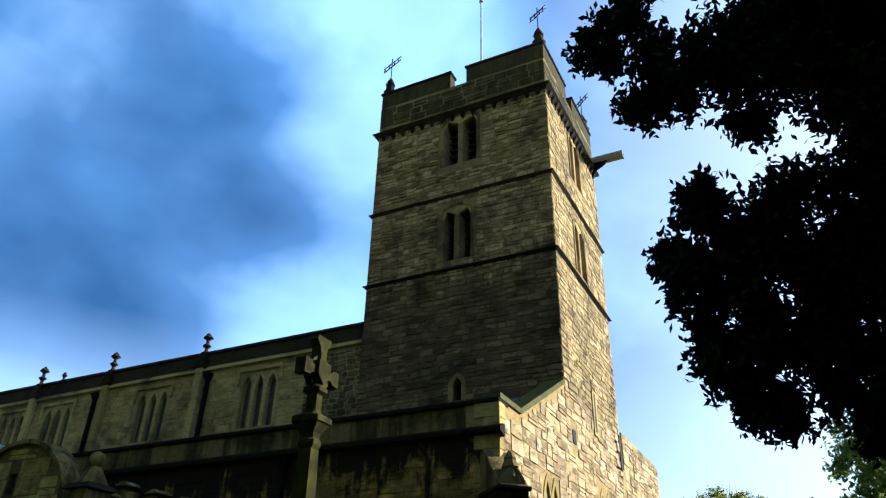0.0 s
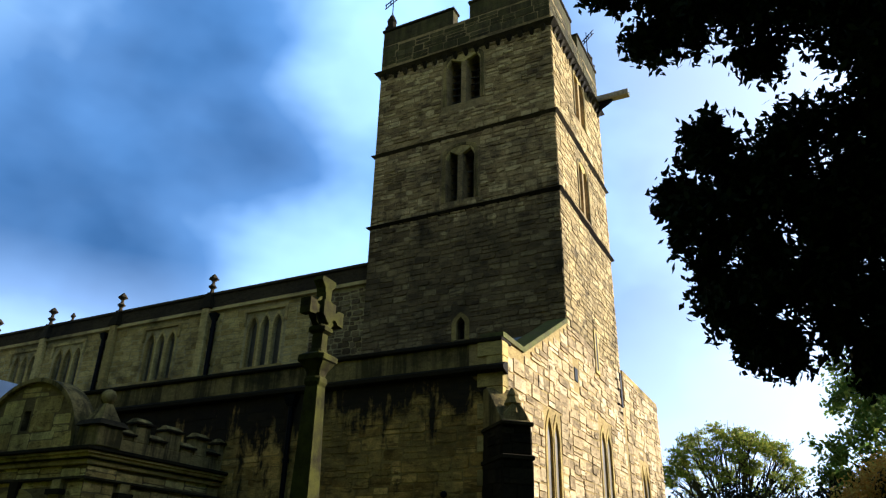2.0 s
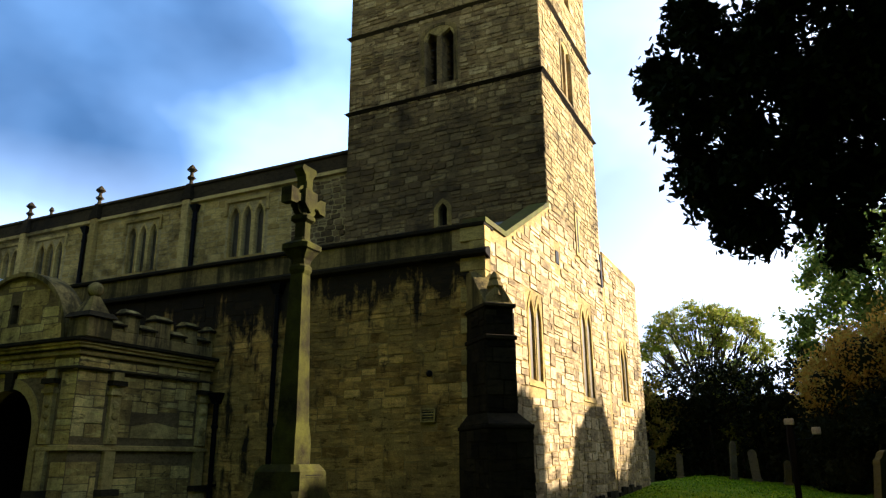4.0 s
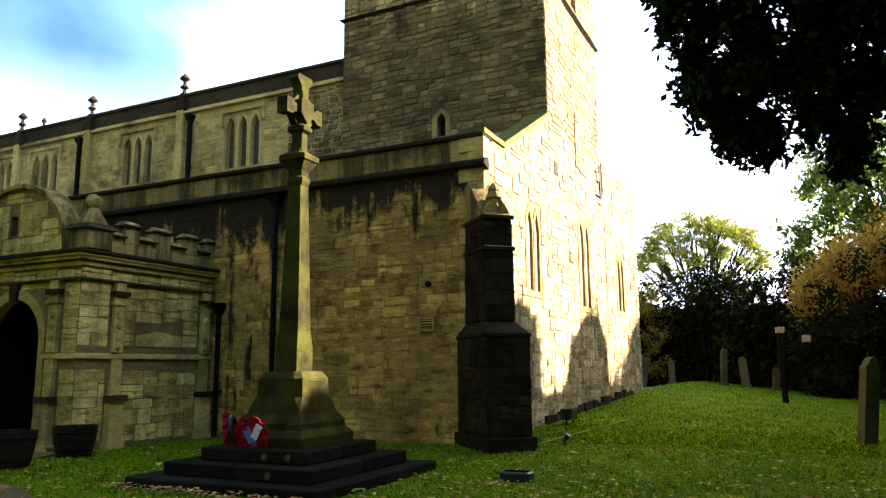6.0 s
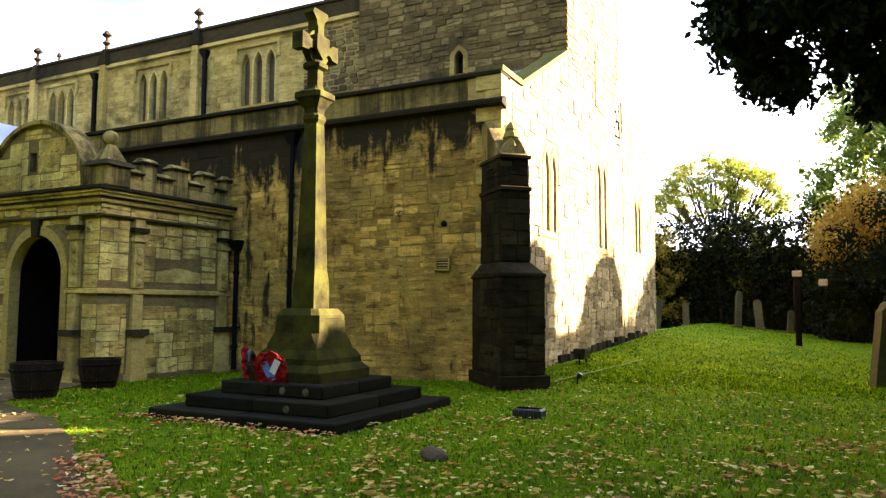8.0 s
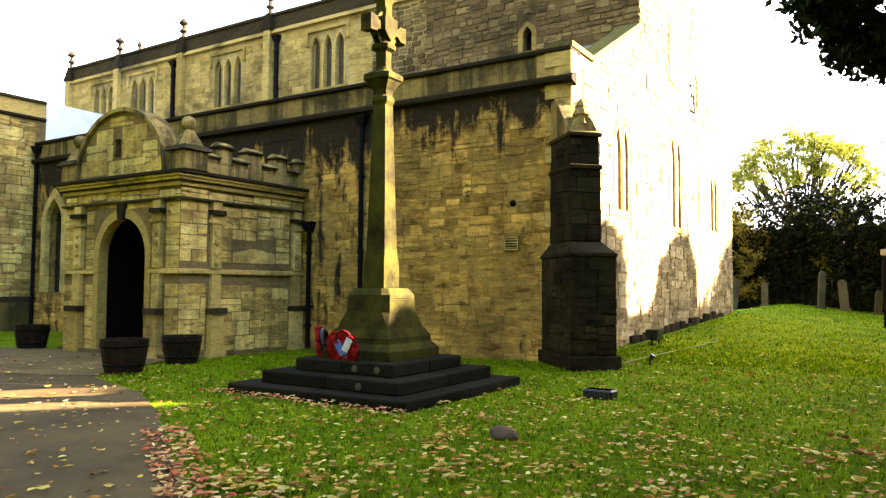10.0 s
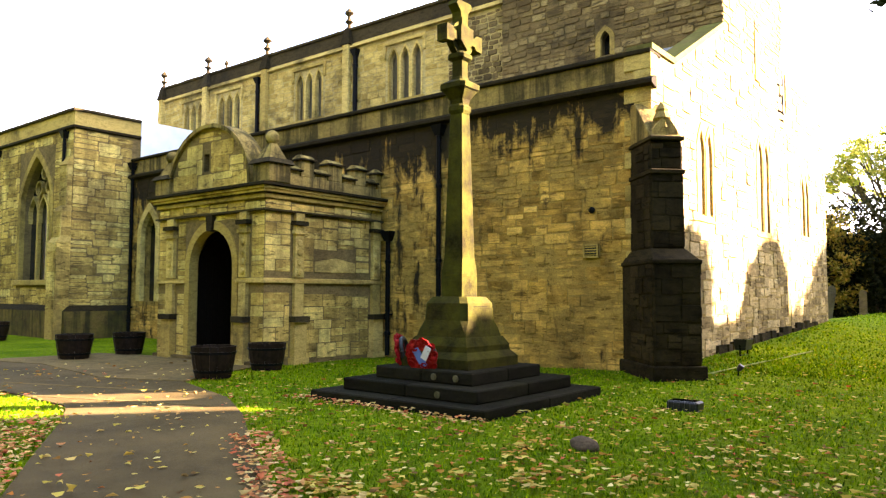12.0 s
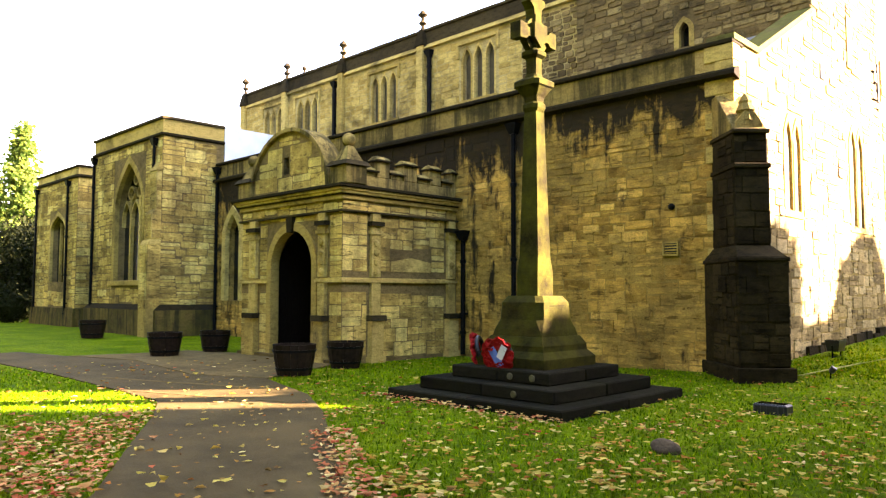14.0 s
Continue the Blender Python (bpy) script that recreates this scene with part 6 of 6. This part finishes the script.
def fan_tree(at, height, r, seed):
    """A round-headed tree: branches fan out to a thin domed shell of leaves."""
    t = thing("round_maple", "round-crowned tree with thin yellow-green autumn leaves", "tree", at=at)
    rr = random.Random(seed)
    zc = height - r
    part("trunk", tube(bmesh.new(), [(0, 0, -0.2), (0.1, 0, zc * 0.4), (0, 0.1, zc * 0.75)], 0.36, 9, 0.22), BARK, t)
    blobs = []
    for k in range(64):
        up = 0.06 + 0.92 * (k + 0.5) / 64
        a = k * 2.39996 + rr.uniform(-.25, .25)
        d = Vector((math.cos(a) * math.sqrt(1 - up * up), math.sin(a) * math.sqrt(1 - up * up), up * 0.97))
        e = Vector((0, 0, zc)) + d * r * rr.uniform(0.8, 0.92)
        blobs.append((*e, rr.uniform(0.55, 0.95)))
        if k % 2 == 0:
            bm = bmesh.new()
            s0 = Vector((0, 0, zc * rr.uniform(0.55, 0.75)))
            mid = s0.lerp(e, 0.5) + Vector((0, 0, -0.1 * r))
            tube(bm, [s0, mid, e], 0.11, 6, 0.025)
            for j in range(5):
                g = e + Vector((rr.uniform(-1, 1), rr.uniform(-1, 1), rr.uniform(-.2, .8))) * 1.1
                tube(bm, [mid.lerp(e, rr.uniform(0.0, 0.6)), g], 0.045, 5, 0.012)
            part("limb", bm, BARK, t)
    leaf_cloud("crown", blobs, 30000, 0.085, MAPLELEAF, t, seed, 0.2, squash=0.7, sprays=40)


fan_tree((-6.3, 58, 0), 13.6, 5.1, 21)
tree("autumn_tree", "shaded tree with golden autumn leaves behind the graves", (-3.0, 47.5, 0), 7.4, 3.0, 0.2, MAPLELEAF, 9000, 0.11, 26, 0.2)
tree("lime_tree", "tall leafy green tree behind the hedge", (5.6, 53, 0), 18.5, 6.5, 0.45, GREENLEAF, 26000, 0.2, 22, 0.25)
tree("autumn_tree", "shaded tree with golden autumn leaves behind the graves", (-12.5, 47, 0), 7.5, 3.6, 0.2, YELLOWLEAF, 9000, 0.13, 23, 0.2)
tree("autumn_tree", "shaded tree with golden autumn leaves behind the graves", (-9.2, 44.6, 0), 6.4, 3.0, 0.2, YELLOWLEAF, 9000, 0.12, 24, 0.2)


def hedge(name, label, x0, x1, y, depth, h, mat, count, size, seed, bumps=9):
    g = thing(name, label, "hedge", at=((x0 + x1) / 2, y, 0))
    rr = random.Random(seed)
    L = (x1 - x0) / 2
    bl = []
    for k in range(bumps):
        x = -L + (k + 0.5) * 2 * L / bumps
        for z in (0.18, 0.5, 0.8):
            bl.append((x + rr.uniform(-.4, .4), rr.uniform(-.3, .3), h * z * rr.uniform(0.92, 1.04), h * 0.24 * rr.uniform(0.85, 1.2)))
    leaf_cloud("foliage", bl, count, size, mat, g, seed, 0.55, sprays=120)
    bm = bmesh.new()
    for k in range(bumps):
        x = -L + (k + 0.5) * 2 * L / bumps
        tube(bm, [(x, 0, -0.2), (x + rr.uniform(-.3, .3), 0, h * 0.5)], 0.1, 6, 0.04)
    part("stems", bm, BARK, g)
    part("dense_core", B(-L + 0.3, L - 0.3, 0.2, depth, 0.0, h * 0.72, 0.3), DARKLEAF, g)
    return g


hedge("boundary_hedge", "tall dark shrub hedge behind the gravestones", -13.5, 2.5, 45.5, 2.2, 7.0, DARKLEAF, 30000, 0.14, 31, 12)
copper = thing("copper_hedge", "big rounded hedge, copper-orange on top, coloured dark below for shade", "hedge", at=(4.4, 40.5, 0))
CB = [(-3.0, 0, 4.9, 1.6), (-1.6, 0, 6.1, 1.7), (0.6, 0, 6.9, 1.9), (3.5, 0, 7.2, 2.2), (-3.3, 0, 2.6, 1.6), (-1.5, -0.6, 3.0, 2.0), (1, -0.6, 3.2, 2.2), (4, -0.6, 3.2, 2.4), (-2.8, -0.2, 1.0, 1.6), (0, -0.6, 1.0, 2.0), (3, -0.6, 1.0, 2.0)]
# lower leaves take the near-black leaf, painting in the hedge's own shade
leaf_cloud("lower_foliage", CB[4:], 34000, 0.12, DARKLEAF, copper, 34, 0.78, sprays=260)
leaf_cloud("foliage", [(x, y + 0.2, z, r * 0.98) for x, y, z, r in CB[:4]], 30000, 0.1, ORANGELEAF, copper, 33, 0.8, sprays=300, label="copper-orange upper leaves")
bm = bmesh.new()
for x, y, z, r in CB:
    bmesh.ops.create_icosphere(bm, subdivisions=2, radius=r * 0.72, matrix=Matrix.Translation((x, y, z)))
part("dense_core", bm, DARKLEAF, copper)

# the far left: conifer, hedge and clipped shrubs
con = thing("cypress_tree", "sunlit green conifer behind a dark hedge", "tree", at=(-57.0, 15.6, 0))
part("trunk", tube(bmesh.new(), [(0, 0, -0.2), (0, 0, 13)], 0.25, 8, 0.04), BARK, con)
cb = []
for k in range(26):
    u = k / 25
    a = k * 2.4
    r = 2.3 * (1 - u) ** 0.75 + 0.1
    cb.append((r * 0.6 * math.cos(a), r * 0.6 * math.sin(a), 2 + 11.4 * u, 0.5 + r * 0.5))
leaf_cloud("crown", cb, 14000, 0.2, GREENLEAF, con, 35, 0.5, droop=0.8)
hedge("far_hedge", "dark clipped hedge at the churchyard edge", -56, -41.5, 14.5, 2.0, 6.0, DARKLEAF, 18000, 0.16, 36, 8)
for x, y, r in ((-46.0, 11.2, 1.0), (-43.2, 11.6, 0.95), (-49.0, 11.0, 1.0)):
    b = thing("clipped_bush", "round clipped dark green bush on the lawn", "bush", "clipped bushes", at=(x, y, 0))
    leaf_cloud("foliage", [(0, 0, r * 0.9, r)], 2600, 0.1, DARKLEAF, b, 37, 0.8, sprays=200)
    bm = bmesh.new()
    bmesh.ops.create_icosphere(bm, subdivisions=2, radius=r * 0.85, matrix=Matrix.Translation((0, 0, r * 0.85)))
    part("dense_core", bm, DARKLEAF, b)

# unseen trees added round and behind the view to block sun and skylight
def dense_tree(at, top, r, seed):
    """A dense round-headed sun blocker: trunk, leafy head over a solid heart."""
    t = thing("churchyard_yew", "unseen dense round-headed tree placed to cast shade", "tree", "churchyard yews", at=at)
    part("trunk", tube(bmesh.new(), [(0, 0, -0.2), (0.1, 0, top * 0.3), (0, 0, top * 0.7)], 0.3, 8, 0.12), BARK, t)
    bm = bmesh.new()
    bmesh.ops.create_icosphere(bm, subdivisions=3, radius=1.0)
    for v in bm.verts:
        v.co = Vector((v.co.x * r * 0.93, v.co.y * r * 0.93, top - r * 1.25 + v.co.z * (r * 1.2 if v.co.z > 0 else top - r * 1.6))) * (1 + 0.05 * noise.noise(v.co * 3 + Vector((seed, 0, 0))))
    part("dense_heart", bm, DARKLEAF, t)
    leaf_cloud("crown", [(0, 0, top - r * 0.95, r * 0.8), (0.1 * r, 0, top - r * 1.9, r * 0.85), (-0.1 * r, 0, top - r * 2.6, r * 0.85)], 5000, 0.16, YEW, t, seed, 0.85, sprays=160)


# row fitted to throw domed shadows on the wall and spare the memorial shaft
SUNWARD = Vector((math.sin(_a), math.cos(_a), 0))
for k, (y, top, r, back) in enumerate(((1.0, 13.0, 2.8, 0), (5.2, 13.4, 2.8, 1), (9.4, 13.0, 2.8, 0), (13.4, 13.5, 2.8, 1), (17.2, 13.2, 2.8, 0), (20.4, 12.8, 2.0, 0.5), (22.4, 12.6, 1.1, 0), (24.0, 12.4, 0.55, 0), (25.4, 9.5, 0.75, 0), (27.05, 10.45, 0.55, 0), (28.3, 11.0, 0.95, 0), (30.7, 10.75, 1.3, 0),
                                      (36.9, 10.95, 1.85, 0), (45.4, 12.6, 2.7, 2.5), (50.0, 14.5, 2.6, 3.5))):
    dense_tree(Vector((7.06, y, 0)) + SUNWARD * back, top, r, 60 + k)
# unseen solid hedge, added to keep low sun off lawn and wall foot
th = hedge("tall_hedge", "unseen very tall dark hedge added to block the low sun", -26, 26, 0, 1.2, 9.1, DARKLEAF, 14000, 0.2, 43, 30)
th.location, th.rotation_euler = (7.6, 24.5, 0), (0, 0, radians(-90))
part("clipped_body", B(-25.8, 25.8, -0.5, 0.9, 0, 9.0, 0.2), DARKLEAF, th)
# unseen broad trees, added to cut the skylight on the south walls
big = tree("churchyard_lime", "unseen tall broad tree added behind the view to cut skylight", (-5.0, -9.0, 0), 15.0, 6.5, 0.45, GREENLEAF, 13000, 0.45, 42, 0.08, group="tall churchyard trees")
bm = bmesh.new()
bmesh.ops.create_icosphere(bm, subdivisions=3, radius=1.0)
for v in bm.verts:
    v.co = Vector((v.co.x * 5.2, v.co.y * 4.6, 7.6 + v.co.z * 6.6)) * (1 + 0.08 * noise.noise(v.co * 3))
part("inner_foliage", bm, DARKLEAF, big)
for x, y, s in ((4.5, -9.0, 1.0), (-15.0, -8.0, 1.05), (-25.0, -8.0, 1.05), (-35.0, -6.0, 1.0), (14.0, -6.0, 1.0), (0.0, -17.0, 1.35), (-21.0, -17.0, 1.35), (-45.0, -6.0, 1.2)):
    c = copy_thing(big, pose(x, y, 0, 0, 0, x * 37))
    c.scale = (s, s, s)


# ---- stones of the walls, last ----
def outline(rr, su, sv):
    """A stone's uneven eight-cornered face, su by sv."""
    cu, cv = min(0.07, su * 0.24), min(0.05, sv * 0.28)
    pts = []
    for eu, ev, first in ((-1, -1, 1), (1, -1, 0), (1, 1, 1), (-1, 1, 0)):
        a = (eu * (su / 2 - cu * rr.uniform(0.25, 1.2)), ev * (sv / 2 - cv * rr.uniform(0.0, 0.22)))
        b = (eu * (su / 2 - cu * rr.uniform(0.0, 0.22)), ev * (sv / 2 - cv * rr.uniform(0.25, 1.2)))
        pts += [b, a] if first else [a, b]
    return pts


def stone_shape(rr, su, sv, d, edge):
    """Corners and faces of a stone whose face stands d proud."""
    o = outline(rr, su, sv)
    vs = [(u, v, -0.012 if d < 0.2 else -1.0) for u, v in o]
    vs += [(u * (1 - edge[0]), v * (1 - edge[1]), d * rr.uniform(0.75, 1.0)) for u, v in o]
    fs = [tuple(range(8, 16))] + [(i, (i + 1) % 8, 8 + (i + 1) % 8, 8 + i) for i in range(8)]
    return vs, fs


def unit_stone(k):
    rr = random.Random(k)
    vs, fs = stone_shape(rr, 1.0, 1.0, 1.0, (0.035, 0.06))
    bm = bmesh.new()
    bv = [bm.verts.new(c) for c in vs]
    for f in fs:
        bm.faces.new([bv[i] for i in f])
    return bm


UNIT = {}


def lay(parent, m, u0, u1, v0, v1, holes, course, length, mat, proud, limits, near, seed, gap):
    rr = random.Random(seed)
    vs, fs, singles = [], [], 0
    v = v0
    while v < v1 - 0.08:
        h = min(rr.uniform(*course), v1 - v)
        if v1 - v - h < 0.1:
            h = v1 - v
        a, b = limits(v + h) if limits else (u0, u1)
        cuts = sorted((max(p, a), min(q, b)) for p, q, r0, r1 in holes if r0 < v + h - 0.02 and r1 > v + 0.02 and q > a and p < b)
        spans, x = [], a
        for p, q in cuts:
            if p > x:
                spans.append((x, p))
            x = max(x, q)
        if b > x:
            spans.append((x, b))
        for p, q in spans:
            x = p
            while x < q - 0.02:
                ln = min(rr.uniform(*length) * (0.75 + h), q - x)
                if q - x - ln < 0.12:
                    ln = q - x
                g = rr.uniform(*gap)
                cu, cv, su, sv, d = x + ln / 2, v + h / 2, max(ln - g, 0.03), max(h - g, 0.03), rr.uniform(*proud)
                x += ln
                if ln < 0.05:
                    continue
                wob = 0.045 * math.sin(cu * 1.3 + v * 0.9) + 0.03 * math.sin(cu * 3.1 + v * 2.0)
                pieces = [(cv + wob, sv)]
                if h > 0.22 and rr.random() < 0.42:  # two thin stones in the height of one
                    cut = rr.uniform(0.38, 0.62)
                    pieces = [(cv + wob - sv / 2 + sv * cut / 2, sv * cut - g), (cv + wob + sv / 2 - sv * (1 - cut) / 2, sv * (1 - cut) - g)]
                for cv, sv in pieces:
                    if near and singles < 300 and near[0] <= cu <= near[1] and near[2] <= cv <= near[3]:
                        key = (rr.randrange(6), mat.name)
                        if key not in UNIT:
                            UNIT[key] = mesh_of("stone", unit_stone(key[0]), mat)
                        ob = new("stone", UNIT[key])
                        ob.parent = parent
                        ob.matrix_basis = m @ Matrix.Translation((cu, cv, 0)) @ Matrix.Diagonal((su, sv, d, 1))
                        singles += 1
                        continue
                    k = len(vs)
                    sh, sf = stone_shape(rr, su, sv, d, (0.012 / su, 0.012 / sv))
                    vs += [m @ Vector((cu + a, cv + b, w)) for a, b, w in sh]
                    fs += [tuple(k + i for i in f) for f in sf]
        v += h
    if vs:
        me = bpy.data.meshes.new("masonry_infill")
        me.from_pydata(vs, [], fs)
        me.materials.append(mat)
        ob = new("masonry_infill", me)
        ob.parent = parent
        tagged(ob, kind="stuff")


for job in STONE_JOBS:
    lay(*job)
